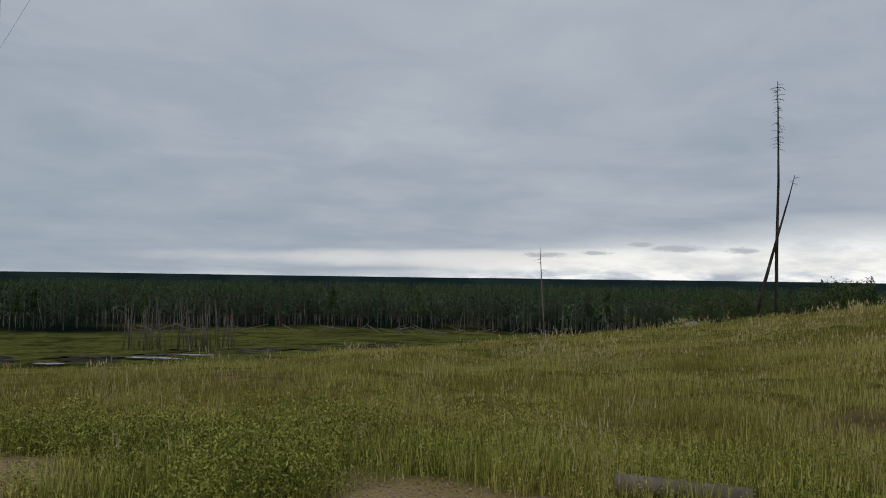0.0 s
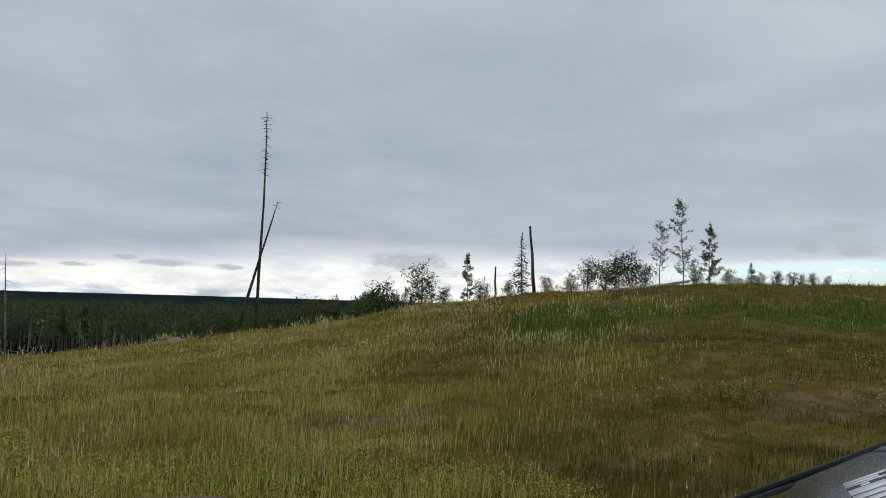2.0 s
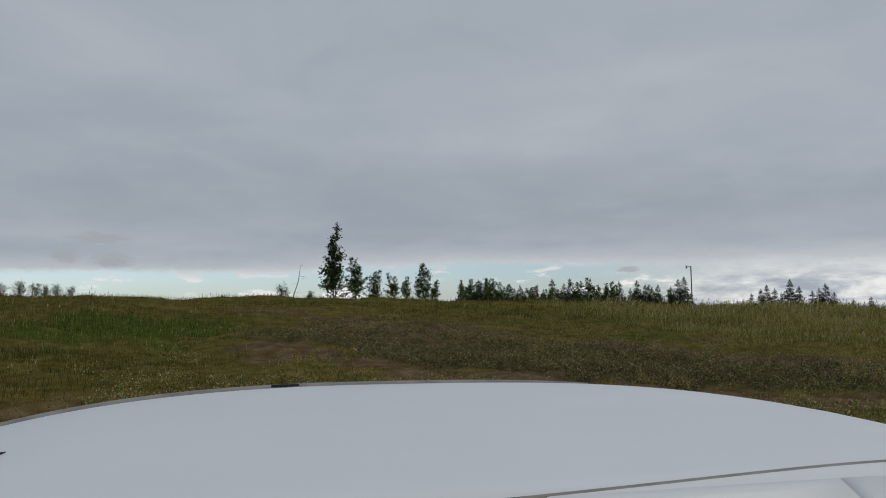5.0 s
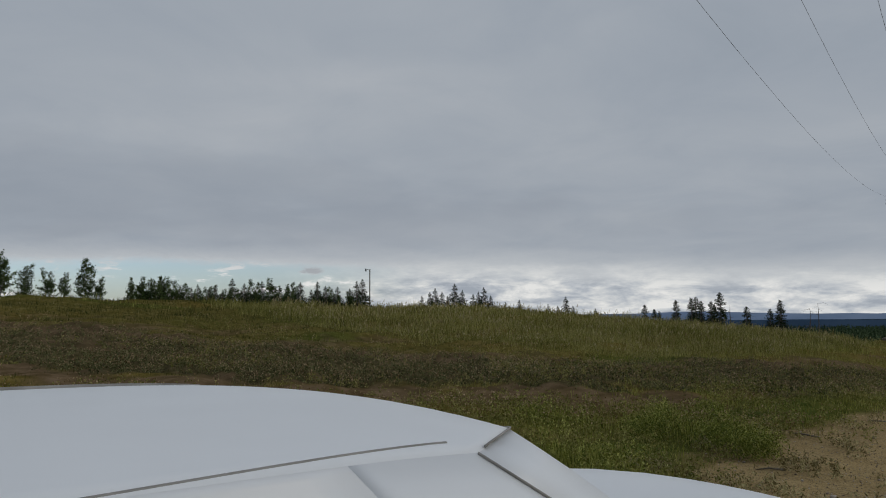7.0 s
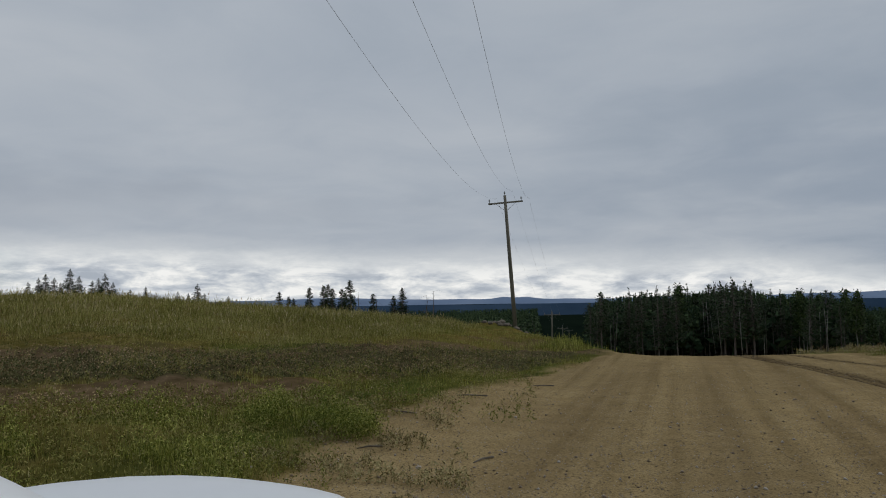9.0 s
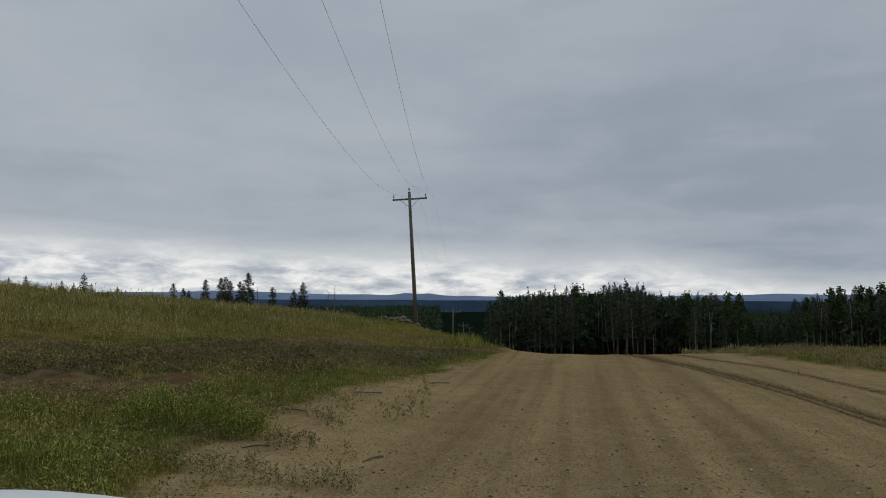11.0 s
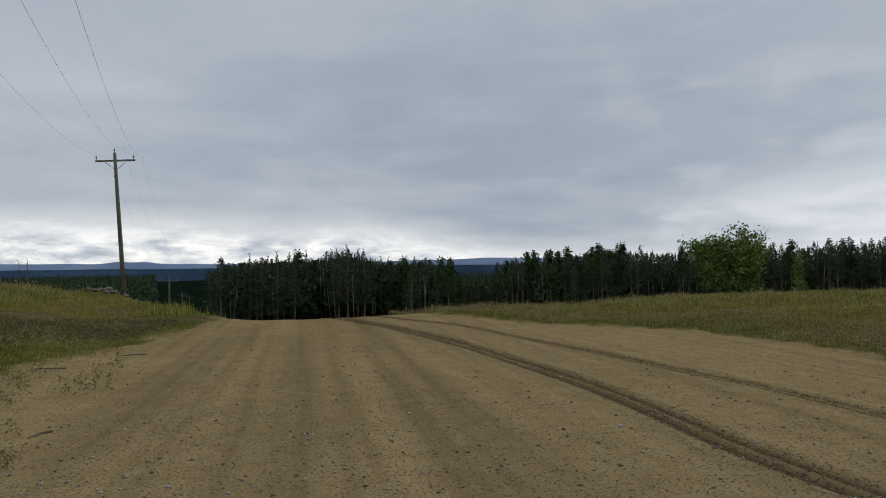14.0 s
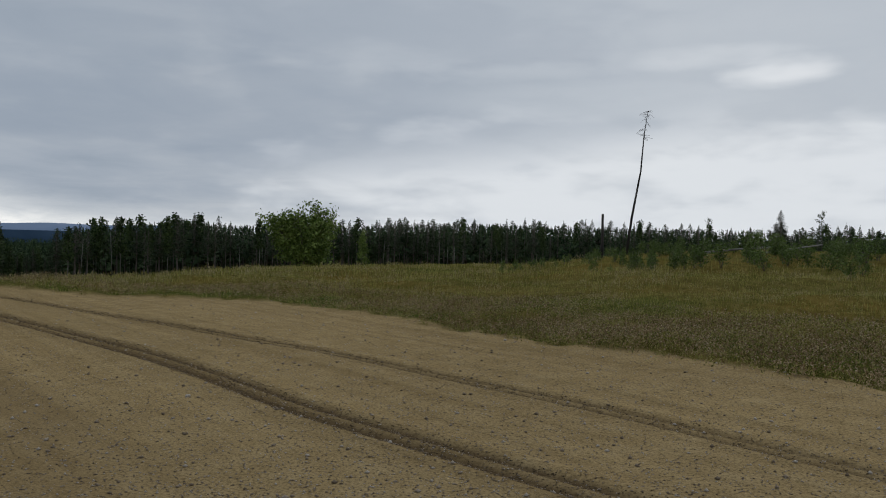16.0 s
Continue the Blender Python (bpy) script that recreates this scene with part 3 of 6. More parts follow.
def lay_ground():
    n_az = 960
    steps = [np.geomspace(0.6, 4, 20)[:-1], 4 + 22 * np.linspace(0, 1, 300)[:-1] ** 1.25, np.geomspace(26, 60, 60)[:-1], np.geomspace(60, 4600, 110)]
    radii = np.concatenate(steps)
    n_r = len(radii)
    az = np.radians(-40 + 360 * np.arange(n_az) / n_az)
    rr, aa = np.meshgrid(radii, az)
    x, y = rr * np.sin(aa), rr * np.cos(aa)
    z = land(x, y)
    verts = np.concatenate([np.stack([x, y, z], 2).reshape(-1, 3), [[0, 0, float(land(0, 0.7))]]])
    i, j = np.meshgrid(np.arange(n_az), np.arange(n_r - 1), indexing="ij")
    k = (i + 1) % n_az
    faces = np.stack([i * n_r + j, k * n_r + j, k * n_r + j + 1, i * n_r + j + 1], 2).reshape(-1, 4)[:, ::-1]
    even = np.arange(0, n_az, 2)
    hub = np.stack([even * n_r, np.full(len(even), n_az * n_r), (even + 2) % n_az * n_r, (even + 1) * n_r], 1)[:, ::-1]
    faces = np.concatenate([faces, hub])
    me = mesh_of("ground", verts, faces, bpy.data.materials.new("land"), True)
    ob = tagged(new("ground", me), "uneven meadow and worn gravel road with wheel ruts", "ground", kind="structure")
    r = rr.ravel()
    px, py = x.ravel(), y.ravel()
    rut = np.zeros(len(r))
    near = r < 60
    for line, half, s in ((RUT_A, 0.12, 1.0), (RUT_B, 0.08, 0.75)):
        d = along(px[near], py[near], line)
        rut[near] = np.maximum(rut[near], s * np.maximum(np.exp(-((d - half) / (half * 0.62)) ** 2), 0.35 * np.exp(-(d / (half * 2.4)) ** 2)))
    lane = np.zeros(len(r))
    for line in LANES:
        lane[near] = np.maximum(lane[near], np.exp(-(along(px[near], py[near], line) / 0.5) ** 2))
    clearing = step(r, 40, 60) * (1 - step(r, 165, 185)) * (np.cos(aa.ravel() + radians(18)) > 0.7)
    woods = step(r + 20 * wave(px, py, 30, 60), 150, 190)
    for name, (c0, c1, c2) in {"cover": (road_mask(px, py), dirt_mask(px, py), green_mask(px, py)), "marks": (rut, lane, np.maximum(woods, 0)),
                               "places": (clearing, scrub_mask(px, py), woods * 0)}.items():
        col = np.ones((len(verts), 4), np.float32)
        col[:-1, 0], col[:-1, 1], col[:-1, 2] = c0, c1, c2
        col[-1, :3] = (1, 0, 0)
        me.color_attributes.new(name, "FLOAT_COLOR", "POINT").data.foreach_set("color", col.ravel())
    return ob


ground = lay_ground()


def ground_material(mat):
    mat.use_nodes = True
    n, l = mat.node_tree.nodes, mat.node_tree.links
    bsdf = n["Principled BSDF"]
    tc = n.new("ShaderNodeTexCoord")

    def noise_at(scale, detail=5.0, rough=0.6):
        t = n.new("ShaderNodeTexNoise")
        t.inputs["Scale"].default_value, t.inputs["Detail"].default_value, t.inputs["Roughness"].default_value = scale, detail, rough
        l.new(tc.outputs["Object"], t.inputs["Vector"])
        return t.outputs["Fac"]

    def ramp(value, *stops):
        r = n.new("ShaderNodeValToRGB")
        while len(r.color_ramp.elements) < len(stops):
            r.color_ramp.elements.new(0.5)
        for el, (at, col) in zip(r.color_ramp.elements, stops):
            el.position, el.color = at, (*col, 1)
        l.new(value, r.inputs[0])
        return r.outputs[0]

    def mix(fac, a, b, kind="MIX"):
        m = n.new("ShaderNodeMix")
        m.data_type, m.blend_type = "RGBA", kind
        for sock, v in ((m.inputs[0], fac), (m.inputs[6], a), (m.inputs[7], b)):
            if isinstance(v, (int, float)):
                sock.default_value = v
            elif isinstance(v, tuple):
                sock.default_value = (*v, 1)
            else:
                l.new(v, sock)
        return m.outputs[2]

    def math_(op, a, b):
        m = n.new("ShaderNodeMath")
        m.operation, m.use_clamp = op, True
        for i, v in enumerate((a, b)):
            if isinstance(v, (int, float)):
                m.inputs[i].default_value = v
            else:
                l.new(v, m.inputs[i])
        return m.outputs[0]

    def channels(name):
        a = n.new("ShaderNodeAttribute")
        a.attribute_name = name
        s = n.new("ShaderNodeSeparateColor")
        l.new(a.outputs["Color"], s.inputs[0])
        return s.outputs

    road, dirt, green = channels("cover")
    rut, lane, woods = channels("marks")
    clearing, scrub = channels("places")[:2]
    fine, mid, wide = noise_at(38, 6), noise_at(2.6, 6), noise_at(0.22, 5)
    grit = noise_at(130, 3, 0.7)
    soil = ramp(mid, (0.3, (0.075, 0.048, 0.028)), (0.5, (0.13, 0.087, 0.05)), (0.7, (0.20, 0.14, 0.083)))
    gravel = ramp(mid, (0.28, (0.285, 0.207, 0.102)), (0.5, (0.325, 0.24, 0.12)), (0.72, (0.365, 0.277, 0.147)))
    gravel = mix(0.7, gravel, ramp(fine, (0.33, (0.42, 0.39, 0.36)), (0.50, (1, 1, 1)), (0.70, (1.3, 1.28, 1.25))), "MULTIPLY")
    gravel = mix(0.8, gravel, ramp(noise_at(26, 2, 0.5), (0.30, (0.45, 0.42, 0.40)), (0.37, (1, 1, 1)), (0.66, (1, 1, 1)), (0.72, (1.45, 1.45, 1.45))), "MULTIPLY")
    gravel = mix(0.8, gravel, ramp(noise_at(70, 2, 0.5), (0.32, (0.5, 0.47, 0.45)), (0.39, (1, 1, 1)), (0.64, (1, 1, 1)), (0.71, (1.4, 1.4, 1.4))), "MULTIPLY")
    gravel = mix(0.35, gravel, ramp(wide, (0.35, (0.72, 0.70, 0.68)), (0.65, (1.15, 1.13, 1.1))), "MULTIPLY")
    gravel = mix(math_("MULTIPLY", lane, math_("MULTIPLY", noise_at(0.6, 4), 0.55)), gravel, (0.15, 0.102, 0.052))
    drive = n.new("ShaderNodeMapping")
    drive.vector_type = "TEXTURE"
    drive.inputs["Rotation"].default_value, drive.inputs["Scale"].default_value = (0, 0, radians(-58)), (16, 0.36, 1)
    l.new(tc.outputs["Object"], drive.inputs[0])
    streaks = n.new("ShaderNodeTexNoise")
    streaks.inputs["Scale"].default_value, streaks.inputs["Detail"].default_value = 1.0, 5.0
    l.new(drive.outputs[0], streaks.inputs["Vector"])
    gravel = mix(0.5, gravel, ramp(streaks.outputs["Fac"], (0.34, (0.66, 0.63, 0.59)), (0.5, (1, 1, 1)), (0.66, (1.18, 1.17, 1.14))), "MULTIPLY")
    gravel = mix(math_("MULTIPLY", rut, math_("ADD", noise_at(9, 4), 0.4)), gravel, (0.075, 0.05, 0.027))
    turf = ramp(mid, (0.3, (0.075, 0.064, 0.018)), (0.5, (0.135, 0.11, 0.031)), (0.7, (0.195, 0.155, 0.056)))
    turf = mix(0.8, turf, ramp(wide, (0.3, (0.75, 0.85, 0.7)), (0.5, (1, 1, 1)), (0.7, (1.2, 1.0, 0.8))), "MULTIPLY")
    turf = mix(0.5, turf, ramp(fine, (0.3, (0.4, 0.4, 0.4)), (0.6, (1.2, 1.2, 1.2))), "MULTIPLY")
    lush = ramp(mid, (0.3, (0.035, 0.058, 0.010)), (0.7, (0.085, 0.118, 0.022)))
    turf = mix(math_("MULTIPLY", green, 0.9), turf, lush)
    open_land = ramp(noise_at(1.1, 7, 0.7), (0.3, (0.045, 0.050, 0.016)), (0.5, (0.10, 0.105, 0.028)), (0.7, (0.17, 0.165, 0.055)))
    open_land = mix(0.8, open_land, ramp(noise_at(0.16, 7, 0.65), (0.40, (0.28, 0.26, 0.25)), (0.50, (0.9, 0.92, 0.85)), (0.62, (1.2, 1.18, 1.0))), "MULTIPLY")
    turf = mix(math_("MULTIPLY", scrub, 0.8), turf, ramp(noise_at(5, 6, 0.65), (0.35, (0.035, 0.030, 0.017)), (0.5, (0.075, 0.062, 0.034)), (0.68, (0.15, 0.115, 0.066))))
    turf = mix(clearing, turf, open_land)
    turf = mix(math_("MULTIPLY", dirt, math_("ADD", mid, 0.35)), turf, soil)
    # forest floor colour darkened to carry the shade between the trees
    shaded_floor = ramp(noise_at(0.03, 8, 0.75), (0.3, (0.004, 0.008, 0.006)), (0.6, (0.010, 0.017, 0.011)))
    turf = mix(woods, turf, shaded_floor)
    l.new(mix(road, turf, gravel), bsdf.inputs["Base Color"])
    bsdf.inputs["Roughness"].default_value = 0.92
    bsdf.inputs["Specular IOR Level"].default_value = 0.0
    b1, b2 = n.new("ShaderNodeBump"), n.new("ShaderNodeBump")
    b1.inputs["Strength"].default_value, b1.inputs["Distance"].default_value = 0.5, 0.05
    b2.inputs["Strength"].default_value, b2.inputs["Distance"].default_value = 0.6, 0.015
    l.new(mix(road, mid, streaks.outputs["Fac"]), b1.inputs["Height"])
    l.new(math_("MULTIPLY", math_("ADD", fine, grit), 0.5), b2.inputs["Height"])
    l.new(b1.outputs[0], b2.inputs["Normal"])
    l.new(b2.outputs[0], bsdf.inputs["Normal"])


ground_material(ground.data.materials[0])


# ---- builders ----
def place(az, dist):
    """A point of the ground by its bearing (degrees clockwise from +y) and distance from the middle of the walk."""
    x, y = dist * math.sin(radians(az)), dist * math.cos(radians(az))
    return x, y, float(land(x, y))


def part(name, me, parent, label=""):
    ob = new(name, me)
    ob.parent = parent
    return tagged(ob, label)


def thing(name, label, category, group="", kind=""):
    return tagged(new(name), label, category, group, kind)


def tube(points, radii, sides=7, cap=True):
    """Arrays of a tapered tube along points."""
    pts, vs, fs = [Vector(p) for p in points], [], []
    for i, p in enumerate(pts):
        d = (pts[min(i + 1, len(pts) - 1)] - pts[max(i - 1, 0)]).normalized()
        a = d.cross(Vector((0.31, 0.95, 0.07))).normalized()
        b = d.cross(a)
        for k in range(sides):
            w = 2 * math.pi * k / sides
            vs.append(p + (a * math.cos(w) + b * math.sin(w)) * radii[i])
    for i in range(len(pts) - 1):
        for k in range(sides):
            m = (k + 1) % sides
            fs.append((i * sides + k, i * sides + m, (i + 1) * sides + m, (i + 1) * sides + k))
    if cap:
        for i in (0, len(pts) - 1):
            vs.append(pts[i])
            c = len(vs) - 1
            for k in range(sides):
                m = (k + 1) % sides
                q = (i * sides + k, i * sides + m)
                fs.append((q[0], q[1], c, c) if i else (q[1], q[0], c, c))
    return vs, fs


def joined(name, pieces, mat, smooth=True):
    """One mesh of several tubes."""
    me = bpy.data.meshes.new(name)
    vs, fs = [], []
    for v, f in pieces:
        o = len(vs)
        vs += [tuple(p) for p in v]
        fs += [tuple(dict.fromkeys(i + o for i in q)) for q in f]
    me.from_pydata(vs, [], fs)
    if smooth:
        me.polygons.foreach_set("use_smooth", np.ones(len(me.polygons), bool))
    me.materials.append(mat)
    return me


def sprays(centres, sizes, rng, flat=0.6, droop=0.0, out=None, wide=0.42):
    """Small pointed leaf shapes, each of two triangles folded along the middle, at the centres."""
    c, s = np.asarray(centres, float), np.asarray(sizes, float)[:, None]
    n = len(c)
    d = rng.normal(size=(n, 3))
    d[:, 2] *= flat
    if out is not None:
        d = d * 0.55 + out
    d[:, 2] -= droop
    d /= np.linalg.norm(d, axis=1)[:, None]
    u = np.cross(d, rng.normal(size=(n, 3)))
    u /= np.linalg.norm(u, axis=1)[:, None]
    w = np.cross(d, u)
    tip, tail = c + d * s, c - d * s * 0.6
    v = np.stack([tail, c + u * s * wide + w * s * 0.12, tip, c - u * s * wide + w * s * 0.12], 1).reshape(-1, 3)
    i = np.arange(n)[:, None] * 4
    return v, np.concatenate([i + [0, 1, 2], i + [0, 2, 3]], 0)


def conifer_meshes(seed, height, bare, spread, tufts, ragged=0.3, lean=0.0, mat="needles", taper=0.75, tuft=1.0):
    """Trunk and crown of a spruce or pine."""
    rng = np.random.RandomState(seed)
    top = Vector((lean * height, 0, height))
    base = 0.013 * height + 0.03
    bend = [Vector((lean * height * t * t, 0.01 * height * math.sin(3 * t + seed), height * t)) for t in (0, 0.2, 0.45, 0.7, 0.9, 1.0)]
    pieces = [tube(bend, [base, base * 0.8, base * 0.6, base * 0.4, base * 0.2, base * 0.05], 6)]
    cs, ss, outs = [], [], []
    whorls = max(9, int(tufts / 16))
    for k in range(whorls):
        t = bare + (1 - bare) * (k + rng.rand() * 0.8) / whorls
        shape = (1 - (t - bare) / (1 - bare)) ** taper
        if t < bare + 0.12:
            shape *= 0.75
        for _ in range(rng.randint(4, 7)):
            if rng.rand() < ragged * 0.6:
                continue
            a = rng.rand() * 2 * math.pi
            reach = spread * shape * (1 - ragged * rng.rand()) + 0.06 * height * (1 - t)
            start = Vector((lean * height * t * t, 0, height * t))
            drop = -0.25 * reach if t < 0.75 else 0.25 * reach
            end = start + Vector((math.cos(a) * reach, math.sin(a) * reach, drop))
            if reach > 0.25:
                pieces.append(tube([start, end], [base * 0.16, base * 0.04], 3, False))
            for q in range(max(2, int(tufts / whorls / 4))):
                w = rng.uniform(0.3, 1.0)
                cs.append(start.lerp(end, w) + Vector(rng.normal(size=3) * 0.05 * (reach + 0.2)))
                ss.append(tuft * rng.uniform(0.55, 1.0) * (0.10 * reach + 0.020 * height ** 0.8) * (1.15 - 0.6 * t))
                outs.append((math.cos(a), math.sin(a), 0.1))
    for q in range(8):
        cs.append(top - Vector((0, 0, height * 0.012 * q)) + Vector(rng.normal(size=3) * 0.012 * height))
        ss.append(0.02 * height + 0.02)
        outs.append((0, 0, 1.2))
    v, f = sprays(cs, ss, rng, 0.5, 0.1, np.array(outs))
    return joined("trunk", pieces, M["bark"]), mesh_of("crown", v, f, M[mat])


def leafy_meshes(seed, height, stems, spread, leaves, leaf=0.07, bare=0.2, wood="bark", narrow=0.5, mat="leaves", splay=0.35, fuzz=0.05, limbs=1.0):
    """Trunks with limbs and a loose crown of leaves, for aspens, willows and shrubs."""
    rng = np.random.RandomState(seed)
    pieces, twigs = [], []
    for s in range(stems):
        a, lean = rng.rand() * 6.28, (0.03 if stems == 1 else splay) * rng.rand()
        h = height * (1 if s == 0 else rng.uniform(0.55, 0.95))
        foot = Vector((math.cos(a), math.sin(a), 0)) * (0 if stems == 1 else 0.12 * spread * rng.rand())
        way = Vector((math.cos(a) * lean, math.sin(a) * lean, 1))
        line = [foot + way * h * t + Vector(rng.normal(size=3) * 0.012 * h * (t > 0)) for t in (0, 0.25, 0.5, 0.75, 1.0)]
        thick = 0.008 * h + 0.008
        pieces.append(tube(line, [thick, thick * 0.8, thick * 0.55, thick * 0.3, thick * 0.1], 5))
        for k in range(int((9 + h * 8) * limbs)):
            t = bare + (1 - bare) * rng.rand() ** 0.8
            i = min(3, int(t * 4))
            root = line[i].lerp(line[i + 1], t * 4 - i)
            b = rng.rand() * 6.28
            reach = spread * (1.05 - t) ** narrow * rng.uniform(0.35, 1.0)
            tip = root + Vector((math.cos(b) * reach, math.sin(b) * reach, reach * rng.uniform(0.1, 0.9)))
            pieces.append(tube([root, tip], [thick * 0.3, thick * 0.08], 3, False))
            twigs.append((root, tip))
        twigs.append((line[3], line[4]))
    cs = []
    weight = np.array([(tip - root).length + 0.02 for root, tip in twigs])
    picks = rng.choice(len(twigs), leaves, p=weight / weight.sum())
    for k in range(leaves):
        root, tip = twigs[picks[k]]
        cs.append(root.lerp(tip, rng.uniform(0.35, 1.08)) + Vector(rng.normal(size=3) * (fuzz * spread + 0.02)))
    v, f = sprays(cs, rng.uniform(0.6, 1.15, len(cs)) * leaf, rng, 0.8, 0.15)
    return joined("trunk", pieces, M[wood]), mesh_of("crown", v, f, M[mat])


def grow(name, meshes, where, label, category, group="", turn=0.0, size=1.0, sink=0.05):
    ob = thing(name, label, category, group)
    part("trunk", meshes[0], ob)
    part("crown", meshes[1], ob)
    x, y, z = where
    ob.matrix_basis = pose(x, y, z - sink, 0, 0, turn) @ Matrix.Scale(size, 4)
    ob.scale = (size,) * 3
    return ob


# ---- utility poles and wires ----
def utility_pole(where, height, facing, label, lean=0.0, arm=2.7):
    """A round wooden pole with a braced crossarm, end insulators and a top pin."""
    ob = thing("utility_pole", label, "utility pole", "power line poles")
    part("pole", joined("pole", [tube([(0, 0, -0.4), (0, 0, height * 0.5), (0, 0, height)], [0.17, 0.145, 0.11], 12)], M["pole"]), ob)
    bm = bmesh.new()
    bmesh.ops.create_cube(bm, size=1, matrix=Matrix.LocRotScale((0, -0.15, height - 0.55), None, (arm, 0.10, 0.13)))
    bmesh.ops.bevel(bm, geom=bm.edges[:], offset=0.012, segments=1, affect="EDGES")
    me = bpy.data.meshes.new("crossarm")
    bm.to_mesh(me)
    bm.free()
    me.materials.append(M["pole"])
    part("crossarm", me, ob)
    for s in (-1, 1):
        part("brace", joined("brace", [tube([(s * 0.75, -0.16, height - 0.6), (0, -0.13, height - 1.25)], [0.016, 0.016], 5)], M["wire"]), ob)
    for x, z in ((-arm / 2 + 0.1, height - 0.49), (arm / 2 - 0.1, height - 0.49), (0, height)):
        rings = [(0.02, 0), (0.02, 0.14), (0.07, 0.15), (0.075, 0.2), (0.05, 0.22), (0.06, 0.26), (0.03, 0.31)]
        y = -0.15 if x else 0
        part("insulator", joined("insulator", [tube([(x, y, z + h) for _, h in rings], [r for r, _ in rings], 9)], M["ceramic"]), ob)
    ob.matrix_basis = pose(*where, 0, lean, facing)
    return ob


LINE_AZ = 141.5
near_pole_at = place(136.6, 60.0)
P_NEAR = utility_pole(near_pole_at, 10.45, -LINE_AZ + 180, "grey wooden power pole with a crossarm on a stony mound", lean=3.4)
poles = [near_pole_at]
for az, dist, z_top in ((139.25, 132, 1.62 - 132 * math.tan(radians(0.8))), (140.0, 215, -5.5), (140.45, 300, -9.5)):
    x, y, z = place(az, dist)
    h = max(8.0, z_top - z)
    utility_pole((x, y, z_top - h), h, -LINE_AZ + 180, "far grey wooden power pole standing in the cut strip")
    poles.append((x, y, z_top - 10.45))
near_bend_at = (-16.35, 22.25, float(land(-16.35, 22.25)))
utility_pole(near_bend_at, 12.9, 41.5, "grey wooden power pole beside the gravel pull-out")


def thin_post(where, height):
    """A slim post with a short bracket and a lamp-like cap on one side."""
    ob = thing("post", "thin dark post with a short bracket behind the hill crest", "post")
    part("pole", joined("pole", [tube([(0, 0, -0.3), (0, 0, height)], [0.08, 0.06], 8)], M["pole"]), ob)
    part("bracket", joined("bracket", [tube([(0, 0, height - 0.1), (0.45, 0, height - 0.05)], [0.03, 0.03], 6)], M["wire"]), ob)
    part("cap", joined("cap", [tube([(0.45, 0, height - 0.25), (0.45, 0, height + 0.05)], [0.09, 0.09], 8)], M["ceramic"]), ob)
    ob.matrix_basis = pose(*where, 0, 0, 80)


thin_post(place(99.25, 86), 1.62 + 86 * math.tan(radians(3.72)) - place(99.25, 86)[2])


def sagging_wire(a, b, sag, n=50):
    pts = [a.lerp(b, t) - Vector((0, 0, sag * 4 * t * (1 - t))) for t in np.linspace(0, 1, n)]
    tagged(new("power_line", joined("power_line", [tube(pts, [0.0038] * n, 5, False)], M["wire"])),
           "thin grey overhead power line wire", "wire", "power line wires")


def wires():
    """Three sagging conductors from pole to pole, one span passing over the parked car."""
    near, bend = Vector(near_pole_at), Vector(near_bend_at)
    d = Vector((math.sin(radians(LINE_AZ)), math.cos(radians(LINE_AZ)), 0))
    side = Vector((d.y, -d.x, 0))
    arm = Vector((math.cos(radians(41.5)), math.sin(radians(41.5)), 0))
    beyond = bend + Vector((-46, 44, 0))
    for off, up, low in ((-1.25, 10.2, 12.65), (0, 10.75, 13.2), (1.25, 10.2, 12.65)):
        tip = Vector((0, 0, up)) + side * off
        turn = bend + arm * -off + Vector((0, 0, low))
        sagging_wire(near + tip, turn, 3.4)
        sagging_wire(turn, beyond + arm * -off + Vector((0, 0, low - 1.5)), 0.9, 24)
        for p, q in zip(poles[:-1], poles[1:]):
            sagging_wire(Vector(p) + tip, Vector(q) + tip, 0.5, 14)


wires()


# ---- dead trees ----
def snag(where, tip, radius, label, seed, branches=0, low=0.6, wood="burnt", reach=0.6, name="dead_tree", crook=0.1, point=0.12):
    """A bare dead trunk from where to tip, with broken branch stubs on its upper part."""
    rng = np.random.RandomState(seed)
    a, b = Vector(where) - Vector((0, 0, 0.3)), Vector(tip)
    ob = thing(name, label, "dead tree", "standing dead trees")
    mids = [a.lerp(b, t) + Vector((rng.normal() * crook, rng.normal() * crook, 0)) * math.sin(math.pi * t) for t in (0, 0.3, 0.6, 0.85, 1)]
    part("trunk", joined("trunk", [tube(mids, [radius, radius * (0.85 + 0.12 * (point > 0.5)), radius * max(0.6, point * 1.2), radius * max(0.38, point), radius * point], 8)], M[wood]), ob)
    for k in range(branches):
        t = low + (1 - low) * rng.rand()
        i = min(3, int(np.searchsorted([0.3, 0.6, 0.85], t)))
        lo, hi = (0, 0.3, 0.6, 0.85, 1)[i:i + 2]
        root = mids[i].lerp(mids[i + 1], (t - lo) / (hi - lo))
        w = rng.rand() * 6.28
        q = reach * rng.uniform(0.3, 1.0)
        m = root + Vector((math.cos(w) * q * 0.6, math.sin(w) * q * 0.6, q * rng.uniform(-0.2, 0.2)))
        e = m + Vector((math.cos(w) * q * 0.5, math.sin(w) * q * 0.5, -q * rng.uniform(0, 0.5)))
        part("branch", joined("branch", [tube([root, m, e], [radius * 0.16, radius * 0.1, radius * 0.04], 4)], M[wood]), ob)
    return ob


def at(az, dist, el):
    """A point at a bearing, distance and elevation as seen from the walk."""
    return dist * math.sin(radians(az)), dist * math.cos(radians(az)), 1.57 + dist * math.tan(radians(el))


